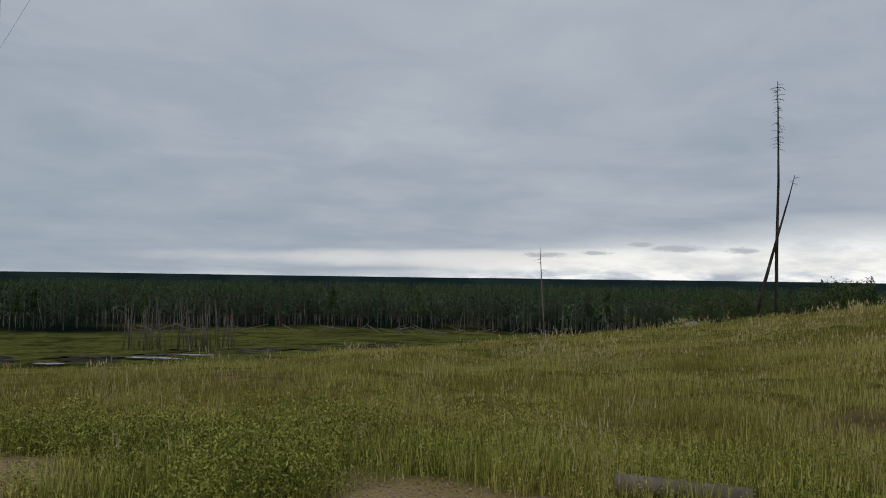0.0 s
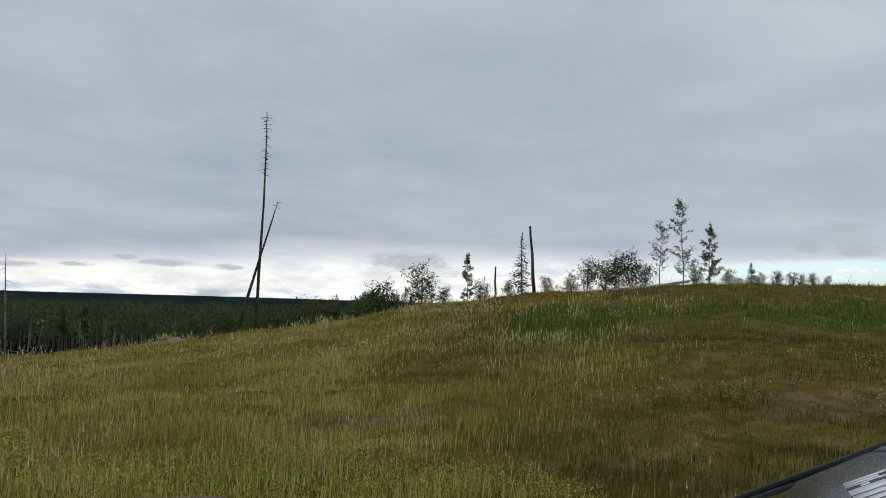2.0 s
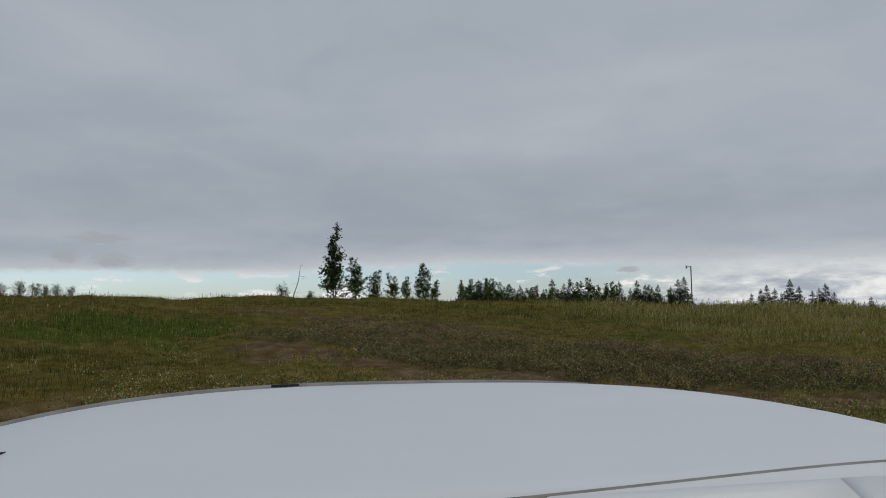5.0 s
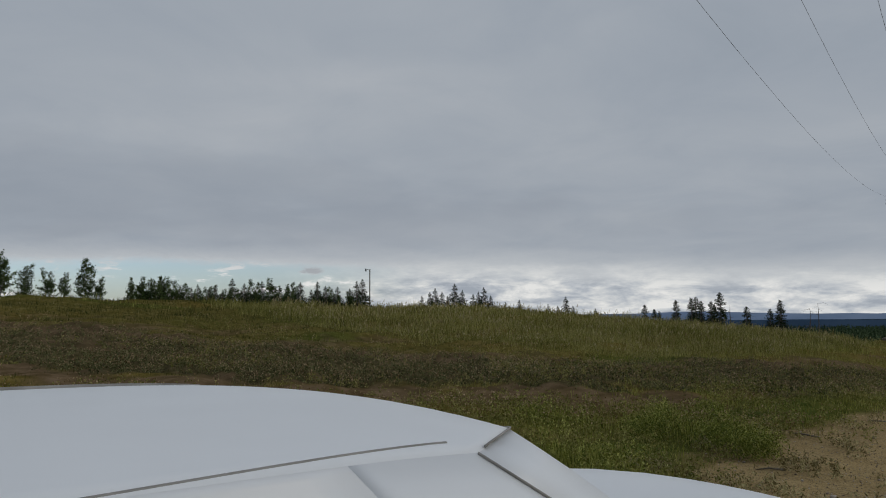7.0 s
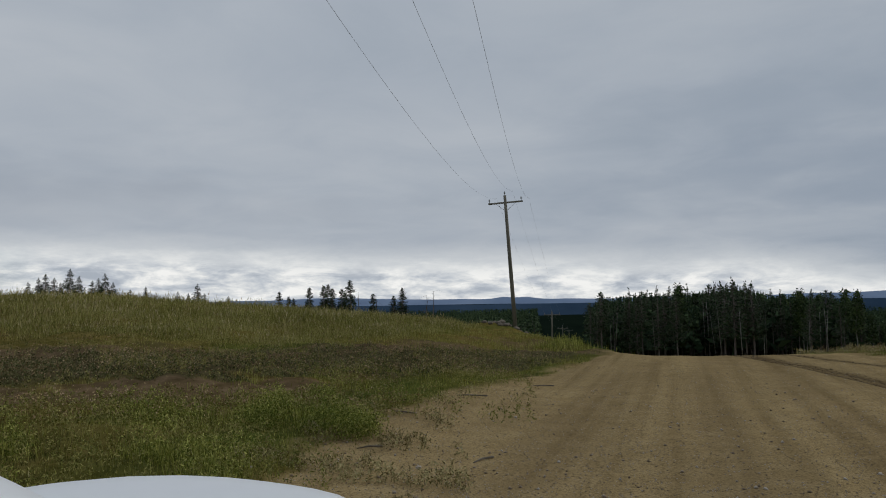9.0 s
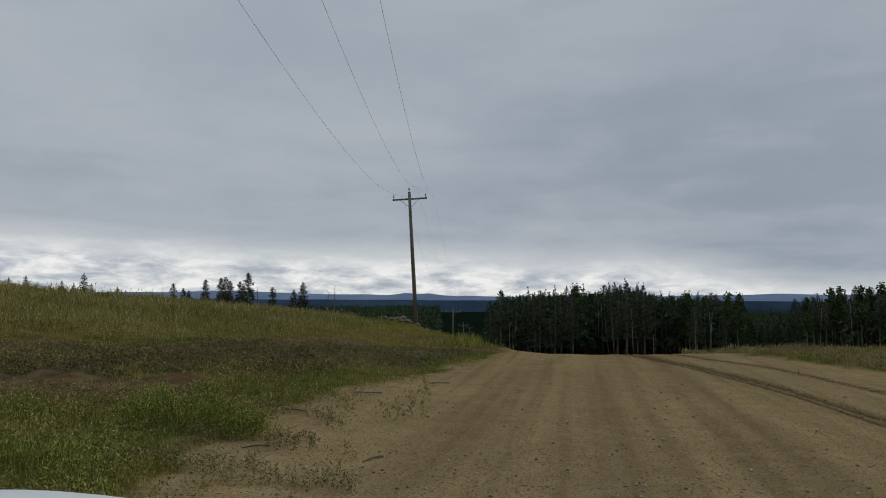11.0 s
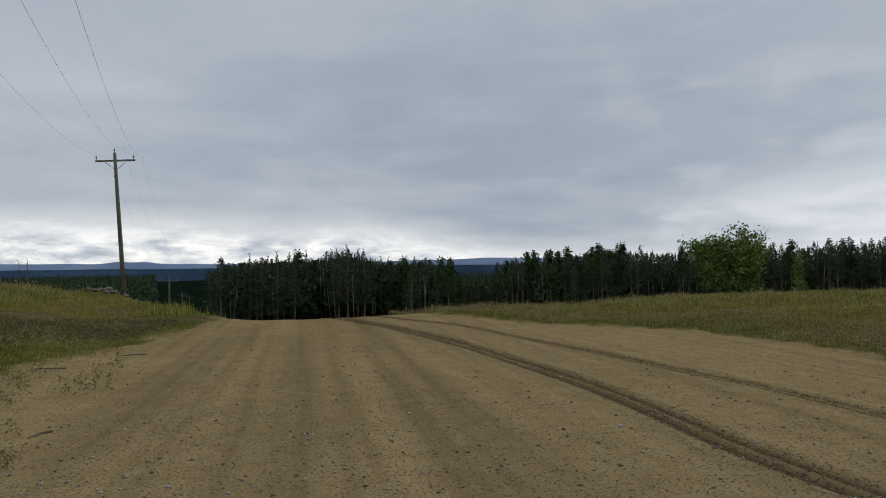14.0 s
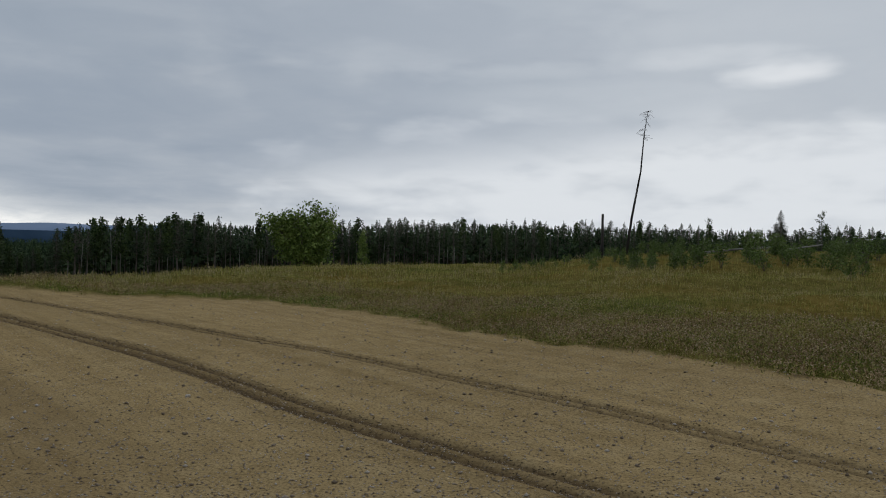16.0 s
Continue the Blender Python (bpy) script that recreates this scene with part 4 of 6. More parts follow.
snag(place(16.25, 46), at(16.35, 46, 13.2), 0.10, "tall charred dead tree with fine twigs at its top", 1, 64, 0.72, reach=0.42, crook=0.05)
snag(place(14.75, 45.4), at(17.4, 45.6, 7.0), 0.105, "charred dead trunk leaning across a taller one", 2, 3, 0.9, reach=0.5, crook=0.02)
snag(place(0.45, 120), at(0.05, 120, 2.4), 0.16, "slender grey dead tree before the forest edge", 3, 24, 0.5, "bark", 1.2)
snag(place(36.3, 38.5), at(35.85, 38.5, 5.75), 0.095, "charred broken tree stub on the hill crest", 4, 0, crook=0.03, point=0.6)
snag(place(33.4, 39), at(33.4, 39, 2.75), 0.06, "short charred stub on the hill crest", 5, 0, crook=0.02, point=0.7)
snag(place(203.3, 50), at(204.6, 50, 9.5), 0.085, "tall thin leaning dead tree with a twiggy top", 6, 40, 0.8, "burnt", 0.62, crook=0.04)
snag(place(201.6, 52), at(201.6, 52, 2.15), 0.11, "broken dark tree stub among shrubs", 7, 0, crook=0.02, point=0.7)

# ---- trees and shrubs on the near crests ----
PINES = [conifer_meshes(10 + k, 7.0, 0.42, 1.0, 1900, 0.62, taper=0.4, tuft=1.35) for k in range(3)]
SPRUCES = [conifer_meshes(20 + k, 4.0, 0.02, 1.15, 2200, 0.35) for k in range(3)]
ASPENS = [leafy_meshes(30 + k, 4.0, 1, 1.0, 1700, 0.09, 0.03, "bark", 0.75, mat="backlit_leaves", fuzz=0.05) for k in range(3)]
THIN = [leafy_meshes(34 + k, 4.5, 1, 0.9, 1100, 0.075, 0.12, "bark", 0.3, mat="backlit_leaves") for k in range(2)]
POPLAR = leafy_meshes(36, 4.0, 3, 1.0, 3400, 0.095, 0.02, "bark", 0.8, splay=0.05, fuzz=0.05, limbs=2.0, mat="backlit_leaves")
BUSHY = [leafy_meshes(37 + k, 4.0, 4, 1.3, 2400, 0.125, 0.02, "bark", 0.7, splay=0.2, fuzz=0.06, mat="backlit_leaves") for k in range(3)]
SHRUBS = [leafy_meshes(40 + k, 1.6, 8, 0.75, 1300, 0.058, 0.08, "bark", 0.4, mat="backlit_leaves") for k in range(3)]
RISE_SHRUBS = [leafy_meshes(44 + k, 1.6, 5, 0.75, 600, 0.085, 0.1, "bark", 0.4) for k in range(3)]
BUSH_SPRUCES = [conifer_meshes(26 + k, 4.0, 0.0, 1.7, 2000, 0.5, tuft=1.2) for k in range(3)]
RAGGED = conifer_meshes(24, 4.0, 0.08, 0.85, 1500, 0.75)
WILLOW = leafy_meshes(50, 3.5, 16, 1.5, 15000, 0.12, 0.02, "bark", 0.3, "willow", 0.85, fuzz=0.08)


WILLOW_SAPLING = leafy_meshes(52, 4.0, 3, 1.0, 2600, 0.12, 0.02, "bark", 0.7, "willow", 0.1, fuzz=0.1)


def stand(kind, meshes, az, dist, top_el, label, category="tree", group="", seed=0, native=4.0):
    x, y, z = place(az, dist)
    size = (1.57 + dist * math.tan(radians(top_el)) - z) / native
    return grow(kind, meshes, (x, y, z), label, category, group, seed * 77.0 % 360, max(size, 0.12))


stand("aspen", THIN[0], 46.6, 34, 7.5, "slender aspen with sparse leaves on the hill crest", seed=1, native=4.5)
stand("aspen", THIN[1], 45.0, 34.5, 6.2, "slender aspen with sparse leaves on the hill crest", seed=2, native=4.5)
stand("aspen", ASPENS[0], 48.4, 35, 6.0, "dark leafy young aspen on the hill crest", seed=3)
stand("aspen", POPLAR, 73.4, 42, 7.1, "tall narrow leafy poplar on the hill crest", seed=4)
stand("spruce", RAGGED, 35.3, 39.5, 5.2, "thin ragged young spruce beside a charred stub", seed=5)
stand("spruce", SPRUCES[1], 51.2, 52, 3.4, "tiny far spruce above the crest", seed=6)
stand("aspen", ASPENS[2], 31.4, 41, 3.6, "bent sparse young aspen on the slope", seed=7)
stand("shrub", SHRUBS[0], 28.0, 42, 2.9, "dense dark willow shrub on the slope", "shrub", "crest shrubs", 8, 1.6)
for k, (az, d, el) in enumerate([(24.5, 46, 1.3), (25.6, 45, 1.6), (29.6, 42, 1.3), (32.4, 41, 1.9), (34.4, 40, 1.9), (37.2, 39, 2.2), (38.8, 38, 2.5),
                                 (40.0, 38, 3.6), (41.2, 38, 3.5), (42.1, 37, 4.0), (43.2, 37, 4.2), (44.0, 37, 3.2), (47.4, 36, 3.4), (49.6, 36, 3.0),
                                 (50.4, 38, 2.4), (51.6, 36, 2.75), (52.6, 36, 2.9), (53.5, 36, 2.8), (54.2, 36, 2.7), (54.9, 36, 2.75), (55.7, 36, 2.6), (69.6, 40, 2.9), (71.6, 41, 2.4)]):
    stand("shrub", SHRUBS[k % 3], az, d, el, "small leafy shrub on the hill crest", "shrub", "crest shrubs", k, 1.6)
for k, (az, d, el) in enumerate([(74.9, 42, 4.6), (76.2, 43, 3.7), (77.6, 43, 3.5), (78.6, 43, 3.2), (79.9, 44, 4.1), (80.7, 44, 3.0), (82.7, 46, 2.9)]):
    stand("aspen", BUSHY[k % 3], az, d, el + 0.15, "short leafy aspen sapling on the crest", "tree", "crest saplings", 20 + k)
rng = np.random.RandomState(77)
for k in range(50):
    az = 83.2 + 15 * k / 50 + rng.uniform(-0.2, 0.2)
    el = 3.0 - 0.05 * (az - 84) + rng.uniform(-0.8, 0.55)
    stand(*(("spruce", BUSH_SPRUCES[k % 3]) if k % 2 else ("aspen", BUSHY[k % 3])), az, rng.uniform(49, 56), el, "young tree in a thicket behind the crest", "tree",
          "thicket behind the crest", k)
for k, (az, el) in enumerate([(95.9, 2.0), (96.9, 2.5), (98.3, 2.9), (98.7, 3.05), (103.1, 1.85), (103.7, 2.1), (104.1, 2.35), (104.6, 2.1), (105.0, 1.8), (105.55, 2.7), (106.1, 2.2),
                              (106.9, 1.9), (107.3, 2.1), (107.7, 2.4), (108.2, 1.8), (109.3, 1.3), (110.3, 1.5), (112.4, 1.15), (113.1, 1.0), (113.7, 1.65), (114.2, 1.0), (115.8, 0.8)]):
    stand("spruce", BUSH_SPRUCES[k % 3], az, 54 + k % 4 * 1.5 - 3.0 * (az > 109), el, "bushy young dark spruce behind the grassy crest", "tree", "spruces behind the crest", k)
for k, (az, el) in enumerate([(119.3, 1.0), (119.95, 0.65), (120.3, 0.5), (121.45, 1.28), (122.5, 1.4), (122.8, 1.5), (123.15, 1.2), (123.8, 1.15), (124.05, 0.9), (124.4, 1.8), (127.6, 0.6), (128.25, 1.18),
                              (126.1, 0.78)]):
    stand("pine", PINES[k % 3], az, 78 + k % 3 * 5, el, "slim pine standing beyond the grassy slope", "tree", "pines beyond the slope", k, 7.0)
for k, (az, el) in enumerate([(125.05, 0.88), (130.05, 0.58), (130.55, 0.93), (126.3, 0.6)]):
    snag(place(az, 80), at(az, 80, el), 0.07, "thin bare grey tree beyond the slope", 60 + k, 22, 0.35, "bark", 1.0)
x, y, z = place(179.7, 64)
grow("willow", WILLOW, (x, y, z), "large round leafy green willow beside the meadow", "tree", "", 0, (1.6 + 64 * math.tan(radians(2.0)) - z) / 3.5)
stand("aspen", WILLOW_SAPLING, 184.0, 58, 0.55, "fresh green aspen sapling beside the meadow", seed=4)
stand("spruce", SPRUCES[2], 213.5, 54, 2.6, "young spruce on the shrubby rise", seed=3)
stand("aspen", THIN[0], 208.8, 60, 1.9, "sparse crooked young tree on the shrubby rise", seed=2, native=4.5)
stand("aspen", THIN[1], 216.0, 56, 2.5, "sparse young aspen on the shrubby rise", seed=6, native=4.5)
stand("spruce", SPRUCES[1], 192.9, 62, -0.6, "small spruce before the dark forest", seed=2)
rng = np.random.RandomState(5)
for k in range(150):
    az = rng.uniform(194.5, 224)
    x, y, z = place(az, rng.uniform(33, 56) - 6 * step(az, 200, 215))
    grow("shrub", RISE_SHRUBS[k % 3], (x, y, z), "low green shrub on the overgrown rise", "shrub", "shrubs on the rise", rng.uniform(0, 360),
         (0.28 + 0.30 * float(step(az, 197, 210))) * rng.uniform(0.6, 1.25))
for k in range(30):
    az = rng.uniform(9.5, 27)
    stand("shrub", SHRUBS[k % 3], az, rng.uniform(46, 62), -2.5 + 0.15 * (az - 8) + rng.uniform(0.0, 0.9), "green willow shrub below the slope", "shrub",
          "shrubs below the slope", k, 1.6)
for k in range(16):
    az = rng.uniform(12, 28)
    stand("spruce", SPRUCES[k % 3], az, rng.uniform(60, 80), -1.4 + 0.12 * (az - 12) + rng.uniform(0, 0.8), "young dark spruce below the slope", "tree", "young spruces below the slope", k)


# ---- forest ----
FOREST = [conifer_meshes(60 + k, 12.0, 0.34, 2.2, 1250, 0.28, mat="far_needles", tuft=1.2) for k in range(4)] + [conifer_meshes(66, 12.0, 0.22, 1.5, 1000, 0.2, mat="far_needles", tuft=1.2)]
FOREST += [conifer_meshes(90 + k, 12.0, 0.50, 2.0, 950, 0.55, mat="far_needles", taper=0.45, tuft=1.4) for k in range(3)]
FOREST_ASPENS = [leafy_meshes(70 + k, 12.0, 1, 2.0, 1000, 0.35, 0.40, "pale_bark", 0.55, "forest_leaves", fuzz=0.14) for k in range(3)]


def edge_tree(k, az, dist, el, rng):
    x, y, z = place(az, dist)
    size = (1.6 + dist * math.tan(radians(el)) - z) / 12.0
    if rng.rand() < 0.12 + 0.35 * (155 < az < 172):
        return grow("aspen", FOREST_ASPENS[rng.randint(3)], (x, y, z), "tall dark green aspen with a pale trunk at the forest edge", "tree", "forest edge aspens", rng.uniform(0, 360), size)
    meshes = FOREST[rng.randint(8)]
    ob = grow("conifer", meshes, (x, y, z), "tall dark conifer with a bare lower trunk at the forest edge", "tree", "forest edge conifers", rng.uniform(0, 360), size)
    return ob


rng = np.random.RandomState(9)
TOPS = [(141.5, -0.1), (143, 0.5), (146, 0.9), (149, 0.85), (152, 1.3), (154.5, 0.6), (157, 0.55), (159.6, 0.2), (160.3, -1.2), (162.4, -1.2), (163, 0.2), (165, 0.55), (168, 0.8),
        (171, 1.25), (174, 0.95), (178, 1.0), (183, 1.15), (188, 1.45), (194, 1.5), (200, 1.45), (207, 1.4), (214, 1.4), (222, 1.4)]
for k in range(290):
    az = 142 + 80 * (k + rng.rand()) / 290
    el = np.interp(az, [t[0] for t in TOPS], [t[1] for t in TOPS]) + rng.uniform(-0.8, 0.22)
    edge_tree(k, az, rng.uniform(100, 122), el, rng)
for k in range(80):
    az = -40 + 52 * (k + rng.rand()) / 80
    edge_tree(k, az, rng.uniform(168, 178), -0.85 + rng.uniform(-0.5, 0.1), rng)


def far_woods(name, label, spots, seed, low=0.3, full=1.0):
    """Many trees behind the edge, joined: trunk and crown of each are low in detail."""
    rng = np.random.RandomState(seed)
    pts = np.asarray(spots, float)
    k, n = len(pts), 26
    x, y, h = pts[:, 0:1], pts[:, 1:2], pts[:, 2:3]
    z = land(x, y) - 0.3
    fat, slope = full * rng.uniform(0.75, 1.5, (k, 1)), rng.uniform(0.5, 0.9, (k, 1))
    t = np.linspace(low, 0.97, n)[None, :] + 0 * h
    a = rng.rand(k, n) * 6.28
    r = h * 0.15 * fat * (1.0 - t) ** slope * rng.uniform(0.3, 1.0, (k, n))
    c = np.stack([x + np.cos(a) * r, y + np.sin(a) * r, z + t * h], 2).reshape(-1, 3)
    size = h * (0.026 + 0.07 * fat * (1 - t)) * rng.uniform(0.6, 1.2, (k, n))
    v, f = sprays(c, size.ravel(), rng, 0.7, 0.25)
    tips = np.stack([np.hstack([x - h * 0.012, y, z + h * 0.88]), np.hstack([x + h * 0.012, y, z + h * 0.88]), np.hstack([x, y, z + h])], 1).reshape(-1, 3)
    tip_faces = np.arange(3 * k).reshape(-1, 3) + len(v)
    w = 0.008 * h
    tv = np.stack([np.hstack(p) for p in ((x - w, y - w, z), (x + w, y + w, z), (x + w * 0.5, y, z + h * 0.8),
                                          (x - w, y + w, z), (x + w, y - w, z), (x, y + w * 0.5, z + h * 0.8))], 1).reshape(-1, 3)
    tf = np.arange(6 * k).reshape(-1, 3)
    ob = thing(name, label, "forest", kind="stuff")
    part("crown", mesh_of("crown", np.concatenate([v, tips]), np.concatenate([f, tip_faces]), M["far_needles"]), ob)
    part("trunk", mesh_of("trunk", tv, tf, M["dark_bark"]), ob)
    return ob


def scatter(n, az0, az1, r0, r1, tops, drop, seed, keep=None, tallest=13.0):
    """Spots for trees whose tips stay below a skyline given as (bearing, elevation) pairs."""
    rng = np.random.RandomState(seed)
    deg, r = rng.uniform(az0, az1, n), np.sqrt(rng.uniform(r0 ** 2, r1 ** 2, n))
    az = np.radians(deg)
    x, y = r * np.sin(az), r * np.cos(az)
    el = np.interp(deg, [t[0] for t in tops], [t[1] for t in tops]) - drop * rng.rand(n)
    h = np.clip(1.6 + r * np.tan(np.radians(el)) - land(x, y), 3.0, tallest)
    pts = np.stack([x, y, h], 1)
    return pts if keep is None else pts[keep(deg, r)]


def corridor(az, r):
    return ~((az > 138.2) & (az < 141.9))


LEFT = [(-42, -0.35), (-30, -0.45), (-12, -0.55), (10, -0.6), (32, -0.5)]
far_woods("far_woods", "dense dark conifer forest across the valley", scatter(5200, -42, 32, 176, 420, LEFT, 0.5, 1), 2)
far_woods("far_woods", "dense dark conifer forest beyond the road", scatter(3400, 163.2, 224, 106, 175, [(a, e - 0.1) for a, e in TOPS], 1.1, 3), 4, 0.28, 1.6)
far_woods("far_woods", "shaded undergrowth of young conifers beneath the forest", scatter(3600, 142.2, 224, 112, 170, [(142, -2.2), (224, -1.2)], 1.2, 33, lambda a, r: (a < 159.8) | (a > 163)), 34, 0.05, 1.6)
far_woods("far_woods", "dense dark conifer forest beyond the road", scatter(1500, 142.2, 159.8, 106, 170, [(a, e - 0.15) for a, e in TOPS], 1.2, 5), 6, 0.28, 1.6)
far_woods("far_woods", "low dark forest in the valley behind the pole", scatter(4200, 108, 166, 190, 520, [(108, -0.6), (124, -0.45), (140, -0.42), (166, -0.6)], 0.4, 7, corridor, 17.0), 8)
far_woods("far_woods", "low dark forest behind the road crest", scatter(2200, 126, 143, 150, 330, [(126, -0.8), (130, -0.55), (134, -0.42), (143, -0.35)], 0.6, 11, corridor, 16.0), 12)
far_woods("far_woods", "low dark forest in a gap of the woods", scatter(900, 157.5, 165, 112, 260, [(157, -0.8), (165, -0.8)], 0.7, 13), 14, 0.2, 1.3)
far_woods("far_woods", "far forest tops on the valley floor", scatter(5200, -42, 32, 420, 1100, [(-42, -0.3), (32, -0.3)], 0.3, 9), 10)


def pale_trunk(az, dist, base_el, top_el, lean, seed):
    rng = np.random.RandomState(seed)
    x, y, z = place(az, dist)
    zb, zt = max(z, 1.57 + dist * math.tan(radians(base_el)) - 2), 1.57 + dist * math.tan(radians(top_el))
    a = Vector((x, y, z))
    s = Vector((math.cos(radians(az)), -math.sin(radians(az)), 0)) * lean * (zt - z)
    pts = [a + s * t + Vector((0, 0, (zt - z) * t)) for t in (0, 0.5, 1)]
    tagged(new("bare_trunk", joined("bare_trunk", [tube(pts, [0.042, 0.034, 0.016], 6)], M["pale_bark" if seed % 3 else "dark_bark"])), "pale bare trunk at the dark forest edge", "dead tree", "pale trunks")


rng = np.random.RandomState(21)
for k in range(60):
    az = rng.uniform(-40, 12)
    pale_trunk(az, rng.uniform(160, 170), -4.2, rng.uniform(-3.2, -1.6), rng.normal() * 0.12, k)
for k, az in enumerate(list(rng.uniform(143, 159, 16)) + list(rng.uniform(163, 202, 30))):
    pale_trunk(az, rng.uniform(97, 108), -4, rng.uniform(-2.4, 0.0), rng.normal() * 0.05, 100 + k)
pale_trunk(151.0, 94, -4, -0.5, -0.06, 300)

# clump of thin dead poles standing in the clearing
for k in range(64):
    az = rng.uniform(-29.5, -22.0)
    d = rng.uniform(84, 94)
    x, y, z = place(az, d)
    top = at(az + rng.normal() * 0.25 + (2.0 if k == 7 else 0), d, rng.uniform(-3.4, -1.7))
    tagged(new("dead_sapling", joined("dead_sapling", [tube([(x, y, z - 0.1), top], [0.05, 0.02], 5)], M["bark"])),
           "thin grey dead sapling in a swampy clump", "dead tree", "dead saplings in the clearing")


# ---- distance ----
def ridge(name, label, dist, az0, az1, height, seed, mat, base=-30, rough=0.35, peaks=()):
    rng = np.random.RandomState(seed)
    n = 420
    az = np.linspace(az0, az1, n)
    top = np.zeros(n)
    for k in range(1, 9):
        top += np.sin(az * 0.11 * k * rng.uniform(0.7, 1.3) + rng.uniform(0, 6.28)) / k ** 1.1
    top = height * (1 + rough * top)
    for at_az, rise, wide in peaks:
        top += rise * np.exp(-np.abs((az - at_az) / wide) ** 1.6)
    x, y = np.sin(np.radians(az)), np.cos(np.radians(az))
    rows = [np.stack([x * (dist + s * dist * 0.04), y * (dist + s * dist * 0.04), base + (top - base) * f_], 1) for s, f_ in ((-1.5, 0), (-0.6, 0.55), (0, 1.0), (1.5, 0.2))]
    v = np.concatenate(rows)
    i = np.arange(n - 1)
    f = np.concatenate([np.stack([i + r * n, i + 1 + r * n, i + 1 + (r + 1) * n, i + (r + 1) * n], 1) for r in range(3)])
    return tagged(new(name, mesh_of(name, v, f[:, ::-1], mat, True)), label, "mountains", kind="structure")


ridge("backdrop", "mountain range on the horizon, pale blue with painted haze", 4350, 100, 172, 16, 4, M["mountain"], rough=0.5, peaks=((135.7, 14, 0.9), (137.4, 13, 1.0), (132.8, 6, 1.6), (140.5, 4, 1.5), (126, 6, 3), (162, 10, 2.5)))
# woods tinted blue: air haze over the far plain is put into the colour
haze_blue = material("haze_blue_woods", [(0.026, 0.048, 0.080), (0.038, 0.065, 0.105), (0.052, 0.084, 0.132)], scale=0.01, rough=1.0, spec=0.0)
ridge("backdrop", "wooded plain before the mountains, dark blue with painted haze", 1050, 98, 172, -1.7, 6, haze_blue, rough=0.35)
dark_green = material("dark_far_woods", [(0.010, 0.019, 0.020), (0.016, 0.028, 0.028), (0.024, 0.040, 0.036)], scale=0.01, rough=1.0, spec=0.0)
ridge("backdrop", "dark wooded ridge across the valley", 1900, -44, 40, 0.9, 8, dark_green, rough=0.5)


# ---- the parked car ----
CAR = Matrix.Translation((1.480, 0.347, 0)) @ Matrix.Rotation(radians(90 + 19.65), 4, "Z")   # local x ahead, y to its left


def roof_edge(u):
    f, r = np.maximum(u, 0), np.maximum(-u, 0)
    return 1.486 - 0.070 * f ** 2 - 0.090 * f ** 4 - 0.135 * r ** 4


def roof_half(u):
    return 0.578 - 0.20 * u * u * (1 - 0.25 * np.abs(u))


def roof_at(u, w, lift=0.0):
    return np.stack([u, w * roof_half(u), roof_edge(u) + 0.030 * (1 - np.clip(u, 0, 1) ** 2) * (1 - w ** 2) + lift], -1)


U_FRONT, U_REAR = 0.95, -0.54


def roof_front(w):
    return 0.80 - 0.16 * w - 0.05 * np.maximum(w, 0) ** 2


def roof_rear(w):
    return -0.54 - 0.38 * (1 - w * w)


def roof_sheet(a, w, lift=0.0):
    return roof_at(roof_rear(w) + (roof_front(w) - roof_rear(w)) * a, w, lift)


def side_at(s, t, hand, out=0.0):
    """The car's flank between beltline (t = 0) and roof edge (t = 1), from rear (s = 0) to front (s = 1)."""
    ur, uf = U_REAR + ((U_FRONT if hand < 0 else 0.59) - U_REAR) * s, -1.16 + 2.76 * s
    u = uf + (ur - uf) * t
    belt = 1.045 - 0.06 * s
    v = (0.725 - 0.05 * (2 * s - 1) ** 4 + out) * (1 - t) + (roof_half(ur) + out) * t + 0.03 * np.sin(np.pi * t)
    z = belt + (roof_edge(ur) - belt) * t
    return np.stack([u, hand * v, z], -1)


def screen_at(w, t, end, out=0.0):
    """Windscreen (end = 1) or rear window (end = 0), w across from -1 to 1."""
    top = roof_at(roof_front(w) + 0.017 if end else roof_rear(w), w, -0.005 if end else -0.001)
    foot = np.stack([(1.56 if end else -1.12) + (0.10 if end else -0.13) * (1 - w * w), w * (0.675 if end else 0.60), (0.95 + 0 * w) if end else (1.155 - 0.08 * np.abs(w) ** 3)], -1)
    p = foot + (top - foot) * np.asarray(t)[..., None]
    bulge = (0.008 if end else 0.015) * np.sin(np.pi * np.asarray(t)) + out
    return p + np.stack([(0.5 if end else -0.45) * bulge, 0 * bulge, 0.87 * bulge], -1)


def patch(name, fn, a0, a1, b0, b1, na, nb, mat, thick=0.0, flip=False):
    """A curved sheet over a rectangle of parameters, with thickness."""
    a, b = np.meshgrid(np.linspace(a0, a1, na), np.linspace(b0, b1, nb), indexing="ij")
    pts = fn(a, b).reshape(-1, 3)
    i, j = np.meshgrid(np.arange(na - 1), np.arange(nb - 1), indexing="ij")
    f = np.stack([i * nb + j, (i + 1) * nb + j, (i + 1) * nb + j + 1, i * nb + j + 1], 2).reshape(-1, 4)
    me = bpy.data.meshes.new(name)
    bm = bmesh.new()
    vs = [bm.verts.new(p) for p in pts]
    for q in f:
        bm.faces.new([vs[k] for k in (q[::-1] if flip else q)])
    if thick:
        bm.normal_update()
        bmesh.ops.solidify(bm, geom=bm.faces[:], thickness=thick)
    for fc in bm.faces:
        fc.smooth = True
    bm.to_mesh(me)
    bm.free()
    me.materials.append(mat)
    return me


def ribbon(name, pts, radius, mat, sides=6):
    return joined(name, [tube(pts, [radius] * len(pts), sides)], mat)


